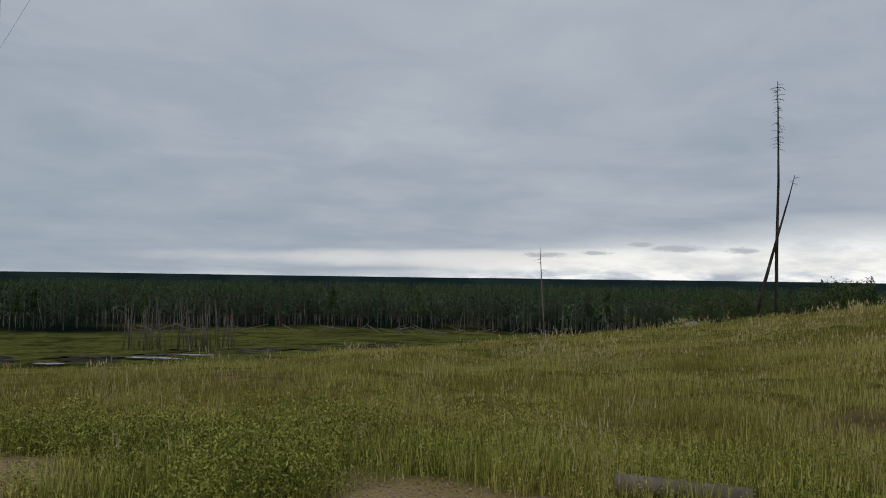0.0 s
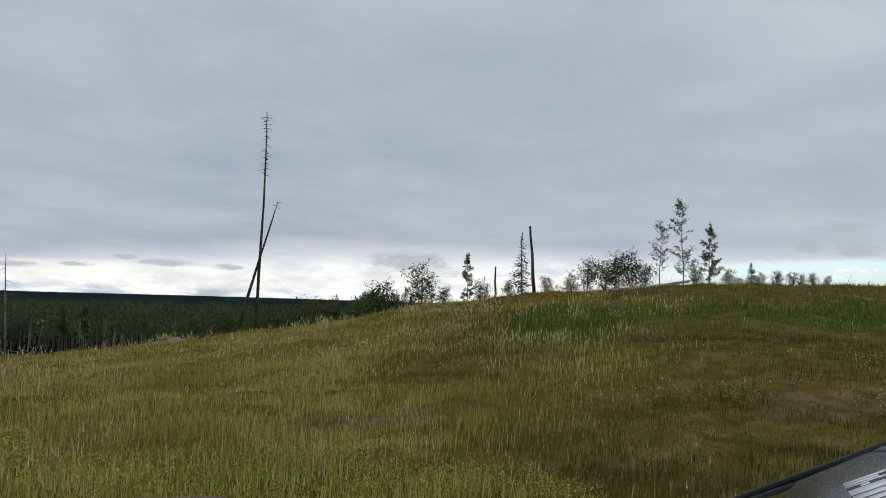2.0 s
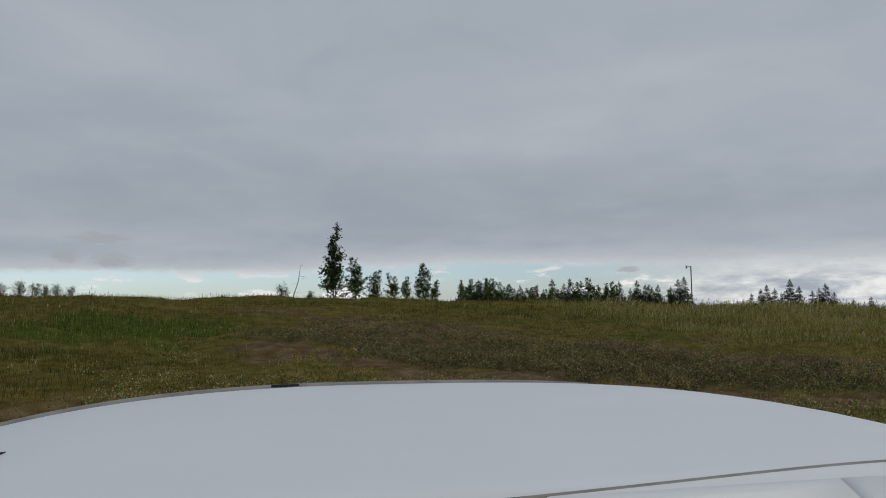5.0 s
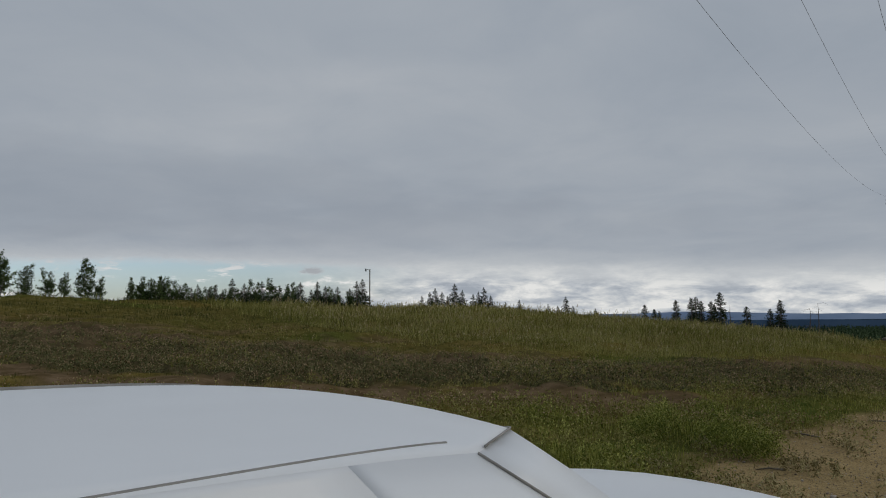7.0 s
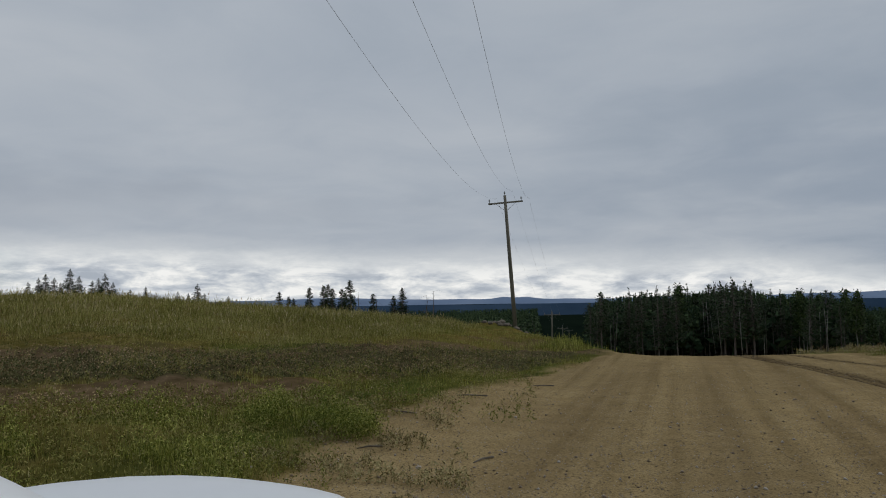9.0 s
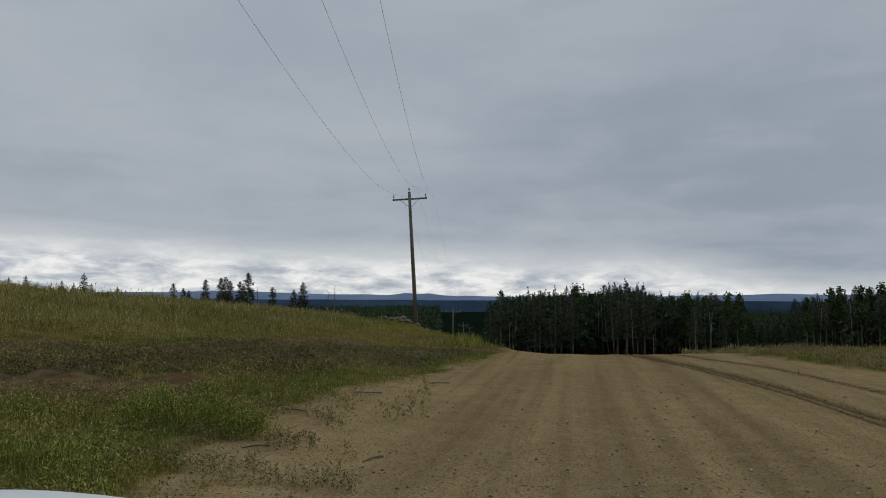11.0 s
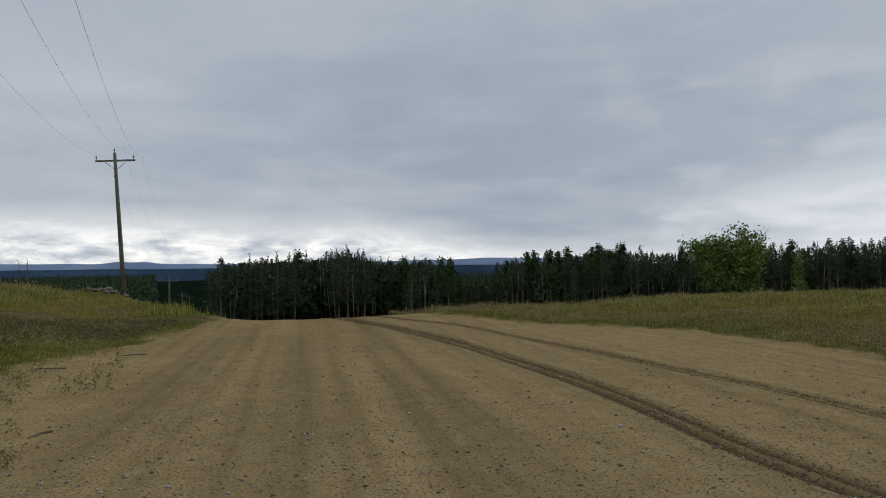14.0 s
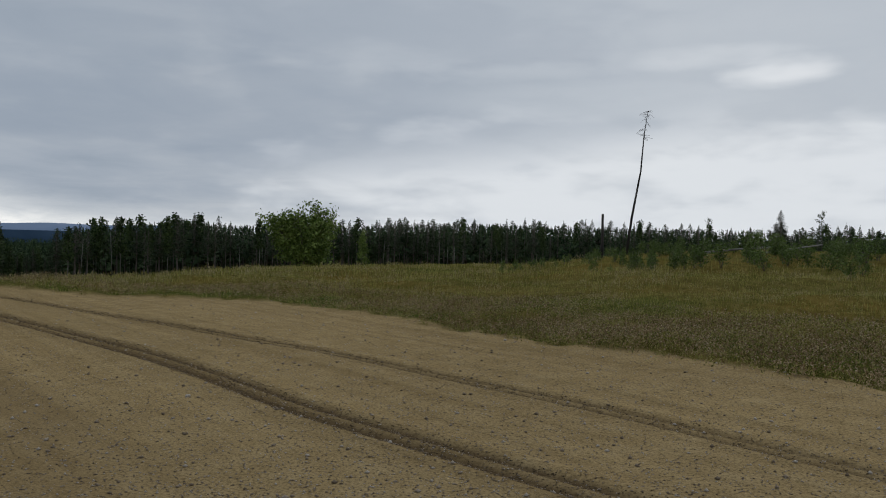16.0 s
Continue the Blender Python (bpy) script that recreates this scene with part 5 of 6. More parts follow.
def park_car():
    car = thing("car", "white sedan car with chipped roof edge parked on the gravel", "car")
    P = M["paint"]
    roof = part("roof", patch("roof", roof_sheet, 0, 1, -1, 1, 36, 24, P, 0.012), car, "white roof panel with chipped grey edges")
    us = np.linspace(U_REAR, U_FRONT, 30)
    part("drip_rail", ribbon("drip_rail", [tuple(p) for p in roof_at(us, np.full(30, -1.0), 0.001)], 0.008, M["primer"]), roof, "worn grey drip rail")
    seam_u = np.linspace(-0.53, -0.03, 22)
    part("drip_rail", ribbon("drip_rail", [tuple(p) for p in roof_at(seam_u, 0.92 + 0.2 * (seam_u + 0.45), -0.0005)], 0.0022, M["primer"]), roof, "dark roof seam")
    part("scratch", joined("scratch", [tube([tuple(roof_at(np.array(u), np.array(w), 0.001)) for u, w in SCRATCH], [0.0008, 0.002, 0.002, 0.0006], 5)], M["rubber"]), roof,
         "short black scratch")
    for u, w, n in ((0.62, -0.955, 7), (0.02, -0.965, 5), (-0.53, -0.965, 3), (-0.66, -0.96, 3), (0.75, -0.95, 4)):
        rng = np.random.RandomState(int(100 + u * 50))
        for k in range(n):
            du, dw = rng.uniform(-0.09, 0.09), rng.uniform(0, 0.035)
            ring = [tuple(roof_at(np.array(u + du + math.cos(q) * rng.uniform(0.008, 0.022)), np.array(w + dw + math.sin(q) * rng.uniform(0.006, 0.015)), 0.0012))
                    for q in np.linspace(0, 6.28, 9)[:-1]]
            me = bpy.data.meshes.new("paint_chip")
            me.from_pydata(ring, [], [tuple(range(8))])
            me.materials.append(M["primer"])
            part("paint_chip", me, roof)
    part("clip", joined("clip", [tube([tuple(roof_at(np.array(u), np.array(-0.97), 0.005)) for u in (0.13, 0.16, 0.19)], [0.003, 0.0035, 0.003], 5)], M["rubber"]), roof, "black rubber clip")
    screen = part("windscreen", patch("windscreen", lambda a, b: screen_at(a, b, 1), -0.97, 0.97, 0.02, 0.97, 16, 10, M["glass"], 0.006), car)
    part("sun_strip", patch("sun_strip", lambda a, b: screen_at(a, b, 1, 0.004), -0.97, 0.97, 0.80, 0.99, 16, 4, M["strip"], 0.001), screen, "dark blue-grey sun strip")
    at_w = -0.02
    for wide, low, high in ((0.030, 0.885, 0.945), (0.030, 0.885, 0.928), (0.016, 0.885, 0.940), (0.028, 0.902, 0.912), (0.075, 0.885, 0.928), (0.048, 0.885, 0.928),
                            (0.042, 0.885, 0.928), (0.030, 0.885, 0.945)):
        part("letter", patch("letter", lambda a, b: screen_at(a - 0.5 * (b - 0.9), b, 1, 0.006), at_w, at_w + wide, low, high, 2, 2, M["letter"], 0.0005), screen, "white lettering bar")
        at_w += wide + 0.014
    part("seal", ribbon("seal", [tuple(screen_at(np.array(w), np.array(0.995), 1, 0.0)) for w in np.linspace(-1, 1, 20)], 0.003, M["rubber"]), car, "black windscreen seal")
    part("header_trim", patch("header_trim", lambda a, b: roof_at(roof_front(b) + 0.016 * a, b, 0.002 - 0.004 * a), 0, 1, -1, 1, 3, 20, M["trim"], 0.002), car, "dark grey windscreen header trim")
    for hand in (-1, 1):
        part("seal", ribbon("seal", [tuple(side_at(np.array(1.0), np.array(t), hand, 0.004)) for t in np.linspace(0, 1, 8)], 0.008, M["rubber"]), car, "dark windscreen pillar trim")
        part("seal", ribbon("seal", [tuple(side_at(np.array(0.0), np.array(t), hand, 0.001)) for t in np.linspace(0, 1, 8)], 0.0018, M["primer"]), car)
    # rear window with its bright sky reflection painted on
    part("rear_window", patch("rear_window", lambda a, b: screen_at(a, b, 0), -1.0, 1.0, 0.0, 1.0, 18, 8, M["sky_white_glass"], 0.006, True), car)
    part("seal", ribbon("seal", [tuple(screen_at(np.array(w), np.array(1.0), 0, 0.003)) for w in np.linspace(-0.96, 0.96, 20)], 0.0018, M["primer"]), car)
    for hand in (1, -1):
        flip = hand > 0
        fn = lambda a, b: side_at(a, b, hand)
        for name, s0, s1, t0, t1 in (("pillar", 0.0, 0.16, 0, 1), ("pillar", 0.50, 0.535, 0, 1), ("pillar", 0.93, 1.0, 0, 1), ("roof_rail", 0.16, 0.50, 0.88, 1.0),
                                     ("roof_rail", 0.535, 0.93, 0.88, 1.0)):
            part(name, patch(name, fn, s0, s1, t0, t1, 8, 8, M["trim"] if s0 == 0.93 else P, 0.012, flip), car)
        for s0, s1 in ((0.16, 0.50), (0.535, 0.93)):
            w = part("side_window", patch("side_window", lambda a, b: side_at(a, b, hand, -0.008), s0, s1, 0, 0.88, 8, 8, M["glass"], 0.004, flip), car, "dark tinted side window")
            loop = [(s0, 0.02), (s0, 0.88), ((s0 + s1) / 2, 0.885), (s1, 0.88), (s1, 0.02)]
            part("window_frame", ribbon("window_frame", [tuple(side_at(np.array(s), np.array(t), hand, 0.002)) for s, t in loop], 0.006, M["rubber"]), w)

    def flank(a, b, hand):
        """Lower side: a along the car, b from beltline (0) to sill (1)."""
        belt = np.interp(a, [-1.74, -1.16, 1.6, 2.4], [1.04, 1.06, 0.985, 0.74])
        nose = 1 - np.where(a < 0, 0.26, 0.16) * np.clip((np.abs(a - 0.325) - 1.45) / 0.63, 0, 1) ** 2
        v = (0.725 + 0.115 * np.sin(np.pi * np.clip(b * 0.62, 0, 1))) * nose
        return np.stack([a, hand * v, belt + (0.24 - belt) * b], -1)

    for hand in (1, -1):
        for name, a0, a1 in (("rear_quarter", -1.74, -0.88), ("door", -0.875, 0.085), ("door", 0.09, 1.12), ("wing", 1.125, 2.4)):
            panel = part(name, patch(name, lambda a, b: flank(a, b, hand), a0, a1, 0, 1, 14, 10, P, 0.02, hand > 0), car)
            if name == "door":
                h = flank(np.array(a0 + 0.14), np.array(0.16), hand)
                part("door_handle", ribbon("door_handle", [tuple(h + np.array((0, hand * 0.012, 0))), tuple(h + np.array((0.07, hand * 0.03, 0))), tuple(h + np.array((0.15, hand * 0.012, 0)))],
                                           0.011, P), panel, "white door handle")
    part("bonnet", patch("bonnet", lambda a, b: np.stack([1.62 + 0.78 * a + 0.06 * (1 - b * b), b * (0.74 - 0.1 * a * a), 0.985 - 0.10 * a - 0.14 * a ** 3 + 0.04 * (1 - b * b)], -1), 0, 1, -1, 1, 12, 14, P, 0.015), car)
    part("boot_lid", patch("boot_lid", lambda a, b: np.stack([-1.12 - 0.13 * (1 - b * b) - 0.55 * a * (1 + 0.03 * (1 - b * b)) + 0.26 * a * b ** 4, b * (0.71 - 0.15 * a * a), 1.215 - 0.06 * b ** 4 + 0.01 * a - 0.05 * a ** 4], -1), 0, 1, -1, 1, 12, 14, P, 0.015, True), car)
    for end, x, ztop in ((1, 2.40, 0.74), (-1, -1.73, 1.10)):
        part("bumper", patch("bumper", lambda a, b: np.stack([x + end * (0.07 * (1 - a * a) + 0.05 * np.sin(np.pi * b)), a * 0.68, ztop + (0.24 - ztop) * b], -1), -1, 1, 0, 1, 14, 8, P, 0.03, end > 0), car)
        for s in (-1, 1):
            bm = bmesh.new()
            bmesh.ops.create_cube(bm, size=1, matrix=Matrix.LocRotScale((x + end * 0.055, s * 0.52, ztop - 0.13), None, (0.05, 0.24, 0.12)))
            bmesh.ops.bevel(bm, geom=bm.edges[:], offset=0.02, segments=2, affect="EDGES")
            me = bpy.data.meshes.new("lamp")
            bm.to_mesh(me)
            bm.free()
            me.materials.append(M["lamp_clear"] if end > 0 else M["lamp_red"])
            part("headlight" if end > 0 else "tail_light", me, car)
    for u in (1.50, -1.16):
        for s in (-1, 1):
            rings = [(0.21, -0.09), (0.29, -0.1), (0.315, -0.07), (0.315, 0.07), (0.29, 0.1), (0.21, 0.09)]
            wheel = part("wheel", joined("wheel", [tube([(u, s * 0.72 + y, 0.315) for _, y in rings], [r for r, _ in rings], 28)], M["rubber"]), car, "black tyre")
            part("rim", joined("rim", [tube([(u, s * 0.72 + y, 0.315) for y in (-0.095, -0.07, 0.07, 0.095)], [0.19, 0.205, 0.205, 0.19], 20)], M["steel"]), wheel, "grey steel rim")
    for u, y in ((0.35, 0.34), (0.35, -0.34), (-0.62, 0.0)):
        bm = bmesh.new()
        bmesh.ops.create_cube(bm, size=1, matrix=Matrix.LocRotScale((u - 0.25, y, 0.80), None, (0.14, 0.48 if y else 1.2, 0.58)))
        bmesh.ops.create_cube(bm, size=1, matrix=Matrix.LocRotScale((u, y, 0.5), None, (0.5, 0.48 if y else 1.2, 0.2)))
        bmesh.ops.bevel(bm, geom=bm.edges[:], offset=0.04, segments=2, affect="EDGES")
        me = bpy.data.meshes.new("seat")
        bm.to_mesh(me)
        bm.free()
        me.materials.append(M["seat"])
        part("seat", me, car, "dark cloth seat")
    part("floor_pan", patch("floor_pan", lambda a, b: np.stack([a, b * 0.72, 0 * a + 0.27], -1), -1.66, 2.3, -1, 1, 4, 4, M["rubber"], 0.03), car, "dark underbody")
    part("dashboard", patch("dashboard", lambda a, b: np.stack([1.2 + 0.42 * a, b * 0.68, 0.97 - 0.1 * (1 - a) ** 2], -1), 0, 1, -1, 1, 6, 8, M["seat"], 0.05), car, "dark dashboard")
    car.matrix_basis = CAR
    return car


SCRATCH = [(0.492, 0.475), (0.485, 0.46), (0.469, 0.445), (0.465, 0.43)]
park_car()


# ---- grasses and low plants ----
def blades(name, label, x, y, h, w, mat, seed, lean=0.35, fine=True, head=0.0, group_z=None):
    """Many grass blades as one mesh; with head, each ends in a wider seed head."""
    rng = np.random.RandomState(seed)
    n = len(x)
    z = (land(x, y) if group_z is None else group_z) - 0.015
    base = np.stack([x, y, z], 1)
    a, b = rng.rand(n) * 6.283, rng.rand(n) * 6.283
    tip = base + np.stack([np.cos(a) * h * lean * rng.rand(n), np.sin(a) * h * lean * rng.rand(n), h], 1)
    s = np.stack([np.cos(b) * w, np.sin(b) * w, 0 * w], 1)
    if fine:
        m = base * 0.42 + tip * 0.58
        m[:, 2] += h * 0.10
        v = np.stack([base - s, base + s, m + s * 0.8, m - s * 0.8, tip], 1)
        f = [[0, 1, 2], [0, 2, 3], [3, 2, 4]]
    elif head:
        m = base * 0.25 + tip * 0.75
        v = np.stack([base - s * 0.5, base + s * 0.5, tip, m - s * head, m + s * head, tip + (tip - base) * 0.06], 1)
        f = [[0, 1, 2], [3, 4, 5]]
    else:
        v = np.stack([base - s, base + s, tip], 1)
        f = [[0, 1, 2]]
    k = v.shape[1]
    faces = (np.arange(n)[:, None, None] * k + np.array(f)[None]).reshape(-1, 3)
    return tagged(new(name, mesh_of(name, v.reshape(-1, 3), faces, mat)), label, "grass", kind="stuff")


def spread(n, az0, az1, r0, r1, seed, power=1.0, clump=0.0):
    """Points of a sector, denser near the middle of the walk, off the road."""
    rng = np.random.RandomState(seed)
    u = rng.rand(n)
    r = r0 * (r1 / r0) ** (u ** (1 / power))
    a = np.radians(rng.uniform(az0, az1, n))
    x, y = r * np.sin(a), r * np.cos(a)
    if clump:
        k = rng.randint(0, max(2, n // 22), n)
        x, y = x[k] + rng.normal(size=n) * clump, y[k] + rng.normal(size=n) * clump
    return x, y


def off_road(x, y, seed, most=0.9, bare=0.8):
    rng = np.random.RandomState(seed)
    m, d = road_mask(x, y), dirt_mask(x, y)
    return (m < most * rng.rand(len(x)) + 0.02) & (rng.rand(len(x)) > bare * d)


def bearing(x, y):
    return (np.degrees(np.arctan2(x, y)) + 60) % 360 - 60


def stature(x, y):
    """How tall plants stand: low by the road and on the worn slope, taller further out."""
    az, r = bearing(x, y) + 8 * wave(x, y, 47, 7), np.hypot(x, y)
    worn = step(az, 35, 80) * (1 - step(az, 225, 240)) * (1 - step(r, 20, 34))
    return 0.85 - 0.45 * worn


def meadow(name, label, n, zone, h, w, mat, seed, fine, power=1.0, clump=0.0, head=0.0, chosen=None, lean=0.35, bare=0.96):
    rng = np.random.RandomState(seed + 500)
    x, y = spread(n, *zone, seed, power, clump)
    ok = off_road(x, y, seed + 1, bare=bare)
    if chosen is not None:
        ok &= rng.rand(n) < chosen(x, y)
    x, y = x[ok], y[ok]
    r = np.hypot(x, y)
    hh = rng.uniform(*h, len(x)) * stature(x, y) * (0.72 + 0.30 * wave(x, y, seed + 2, 3.2) + 0.25 * wave(x, y, seed + 9, 0.9)).clip(0.3, 1.4)
    ww = rng.uniform(0.6, 1.2, len(x)) * np.maximum(w, r * 0.00028)
    return blades(name, label, x, y, hh, ww, mat, seed + 3, lean, fine, head)


edge_band = lambda lo, hi: (lambda x, y: step(inside(x, y, ROAD), -hi, -hi + 0.8) * (1 - step(inside(x, y, ROAD), -lo, -lo + 0.5)))
hillward = lambda x, y: step(bearing(x, y) + 9 * wave(x, y, 49, 8), 18, 42) * (1 - step(bearing(x, y) + 6 * wave(x, y, 50, 8), 98, 114))
meadow("meadow_grass", "dense yellow-olive meadow grass", 190000, (-42, 146, 5.6, 18), (0.12, 0.32), 0.0030, M["grass"], 1, True,
       chosen=lambda x, y: (1 - 0.8 * green_mask(x, y)) * (1 - hillward(x, y)) * (1 - 0.85 * scrub_mask(x, y)))
meadow("meadow_grass", "dense dark olive and brownish hill grass", 110000, (8, 124, 5.6, 18), (0.09, 0.24), 0.0032, M["hill"], 11, True,
       chosen=lambda x, y: (1 - 0.8 * green_mask(x, y)) * hillward(x, y) * (1 - 0.85 * scrub_mask(x, y)))
meadow("meadow_grass", "dense yellow-olive meadow grass", 300000, (-42, 142, 16, 52), (0.15, 0.34), 0.0045, M["grass"], 2, False,
       chosen=lambda x, y: (1 - 0.8 * green_mask(x, y)) * (1 - hillward(x, y)) * (1 - 0.85 * scrub_mask(x, y)))
meadow("meadow_grass", "dense dark olive and brownish hill grass", 180000, (8, 124, 16, 52), (0.12, 0.28), 0.0045, M["hill"], 12, False,
       chosen=lambda x, y: (1 - 0.8 * green_mask(x, y)) * hillward(x, y) * (1 - 0.85 * scrub_mask(x, y)))
meadow("dry_grass", "dry straw-coloured grass stalks among the meadow", 9000, (-42, 110, 5.8, 26), (0.25, 0.55), 0.0020, M["straw"], 3, False, head=2.6, clump=0.16, chosen=lambda x, y: 1 - 0.92 * step(bearing(x, y) + 9 * wave(x, y, 45, 6), 12, 55))
meadow("dry_grass", "dry straw-coloured grass stalks among the meadow", 12000, (-30, 110, 14, 48), (0.22, 0.48), 0.0026, M["straw"], 4, False, head=2.4,
       chosen=lambda x, y: (0.25 + 0.5 * step(wave(x, y, 40, 8), 0.0, 0.8)) * (1 - 0.85 * step(bearing(x, y) + 9 * wave(x, y, 46, 9), 25, 70)))
meadow("pale_grass", "tall pale seeding grass tufts along the slope", 14000, (-2, 46, 16, 42), (0.36, 0.68), 0.0042, M["straw"], 5, False, head=2.8, clump=0.22,
       chosen=lambda x, y: step(wave(x, y, 41, 6), 0.1, 0.6))
meadow("green_grass", "fresh green grass in patches", 90000, (-42, 146, 5.6, 40), (0.18, 0.46), 0.0036, M["green"], 6, True, chosen=lambda x, y: green_mask(x, y) * (1 - lush_mask(x, y)))
meadow("green_grass", "dark lush green grass in hollows of the slope", 70000, (20, 75, 12, 30), (0.18, 0.42), 0.0040, M["lush"], 16, True, chosen=lush_mask)
meadow("tall_grass", "tall yellow-green grass on the low hill", 150000, (84, 139, 18, 62), (0.30, 0.60), 0.0038, M["tall"], 7, False, lean=0.7, chosen=tall_mask)
meadow("tall_grass", "pale seed heads of tall grass on the low hill", 14000, (92, 138, 19, 56), (0.36, 0.68), 0.0024, M["straw"], 17, False, head=2.2, lean=0.8, chosen=lambda x, y: 0.8 * tall_mask(x, y))
meadow("tall_grass", "bright yellow-green grass on the bank by the power pole", 9000, (135.6, 141.5, 33, 50), (0.35, 0.75), 0.0040, M["green"], 18, False, lean=0.6,
       chosen=lambda x, y: step(inside(x, y, ROAD), -5.0, -3.0) * (1 - step(inside(x, y, ROAD), -0.6, 0.1)))
meadow("green_grass", "tufts of fresh green grass beside the gravel", 30000, (92, 138, 7.5, 14), (0.25, 0.6), 0.0032, M["green"], 19, True, clump=0.10,
       chosen=lambda x, y: edge_band(0.2, 3.8)(x, y) * step(wave(x, y, 64, 2.5), 0.0, 0.6))
meadow("verge_grass", "yellowing grass on the road verge", 130000, (158, 222, 9, 50), (0.18, 0.42), 0.0036, M["verge"], 8, False,
       chosen=lambda x, y: 1 - 0.9 * step(np.hypot(x, y), 27, 34) * step(bearing(x, y) % 360, 195, 204))
meadow("verge_grass", "dry straw-coloured grass on the road verge", 32000, (150, 222, 9, 46), (0.22, 0.40), 0.0024, M["straw"], 9, False, head=2.2, clump=0.2,
       chosen=lambda x, y: (0.35 + 0.65 * step(np.hypot(x, y), 13, 22)) * (1 - 0.95 * step(np.hypot(x, y), 27, 33) * step(bearing(x, y) % 360, 194, 202)))


def low_plants(name, label, n, zone, tall, leaf, per, mat, seed, chosen, top=None, anywhere=False):
    """Leafy weeds: a stem with small leaves up it, all joined; top: a material for the flower heads."""
    rng = np.random.RandomState(seed)
    x, y = spread(n, *zone, seed, 1.0, 0.0)
    ok = (off_road(x, y, seed + 1, 1.3, 0.9) | anywhere) & (rng.rand(n) < chosen(x, y))
    x, y = x[ok], y[ok]
    z, h = land(x, y), rng.uniform(*tall, len(x)) * (0.45 + 0.65 * stature(x, y))
    m = len(x)
    t = rng.uniform(0.12, 1.0, (m, per))
    spread_ = (0.30 * h)[:, None] * (1.15 - t)
    c = np.stack([x[:, None] + rng.normal(size=(m, per)) * spread_, y[:, None] + rng.normal(size=(m, per)) * spread_, z[:, None] + t * h[:, None]], 2).reshape(-1, 3)
    v, f = sprays(c, rng.uniform(0.6, 1.2, len(c)) * leaf * 1.35, rng, 0.8, -0.8, wide=0.24)
    ob = thing(name, label, "weeds", kind="stuff")
    part("leaves", mesh_of("leaves", v, f, mat), ob)
    if top:
        c = np.stack([x, y, z + h * 1.04], 1).repeat(3, 0) + rng.normal(size=(m * 3, 3)) * np.array((0.06, 0.06, 0.02))
        v, f = sprays(c, rng.uniform(0.6, 1.2, len(c)) * leaf * 0.9, rng, 1.0, -0.2)
        part("flower_heads", mesh_of("flower_heads", v, f, M[top]), ob)
    return ob


low_plants("roadside_weeds", "bright green leafy weeds along the gravel", 3000, (-42, 40, 6.2, 11), (0.12, 0.34), 0.012, 30, M["green"], 61, edge_band(-0.1, 2.2))
meadow("green_grass", "tall fresh yellow-green grass along the gravel", 40000, (-42, 40, 5.8, 12), (0.14, 0.34), 0.0030, M["green"], 71, True, chosen=edge_band(0.0, 2.0), clump=0.12)
meadow("green_grass", "bright green grass tufts beside the gravel", 70000, (86, 142, 5.8, 17), (0.18, 0.46), 0.0030, M["green"], 72, True, clump=0.14,
       chosen=lambda x, y: edge_band(0.2, 4.5)(x, y) * step(wave(x, y, 64, 2.5), -0.2, 0.6))
low_plants("roadside_weeds", "mixed green weeds along the gravel", 3800, (96, 150, 6.0, 24), (0.15, 0.42), 0.022, 18, M["weed"], 62, edge_band(-0.3, 6.0))
low_plants("roadside_weeds", "bright green weeds in tufts beside the gravel", 3200, (88, 140, 6.0, 20), (0.22, 0.5), 0.018, 24, M["leafy_weed"], 63,
           lambda x, y: edge_band(0.2, 4.5)(x, y) * step(wave(x, y, 64, 2.5), 0.1, 0.7))
low_plants("clover", "low green clover with faded pinkish heads along the road verge", 30000, (152, 224, 8.0, 30), (0.12, 0.28), 0.022, 7, M["verge_leaf"], 65, edge_band(-0.15, 5.0), "blossom")
low_plants("clover", "reddish-brown faded clover along the road verge", 22000, (152, 224, 8.0, 28), (0.12, 0.30), 0.020, 7, M["clover"], 165, edge_band(-0.15, 3.6), "clover")
low_plants("tall_weeds", "pale tall weeds standing above the verge clover", 420, (196, 224, 10, 26), (0.5, 0.95), 0.026, 16, M["weed"], 166,
           lambda x, y: step(wave(x, y, 167, 5), 0.3, 0.8), "straw")
low_plants("scrub_weeds", "low dark grey-green weeds on old wheel-worn ground", 16000, (66, 140, 12, 27), (0.08, 0.26), 0.024, 12, M["scrub"], 168, scrub_mask, "clover")
low_plants("roadside_weeds", "tall leafy yellow-green weeds in clumps beside the gravel", 900, (92, 140, 7.0, 16), (0.4, 0.75), 0.020, 34, M["leafy_weed"], 169,
           lambda x, y: edge_band(0.0, 3.6)(x, y) * step(wave(x, y, 64, 2.5), 0.35, 0.7))
low_plants("roadside_weeds", "lush leafy green weeds beside the pull-out", 7000, (-42, 4, 5.4, 10.5), (0.20, 0.48), 0.017, 34, M["green"], 170,
           lambda x, y: edge_band(0.0, 2.8)(x, y) * step(wave(x, y, 171, 2.2), -0.1, 0.5))
CLUMPS = [(10.0, -6.5, 0.38), (8.2, -5.6, 0.42), (7.9, -5.6, 0.30), (9.1, -5.0, 0.40), (9.7, -5.6, 0.30), (12.4, -9.9, 0.35), (13.1, -11.6, 0.35), (15.0, -12.8, 0.30)]


def clumps(x, y):
    return np.clip(sum(np.exp(-(np.hypot(x - cx, y - cy) / cr) ** 2) for cx, cy, cr in CLUMPS), 0, 1)


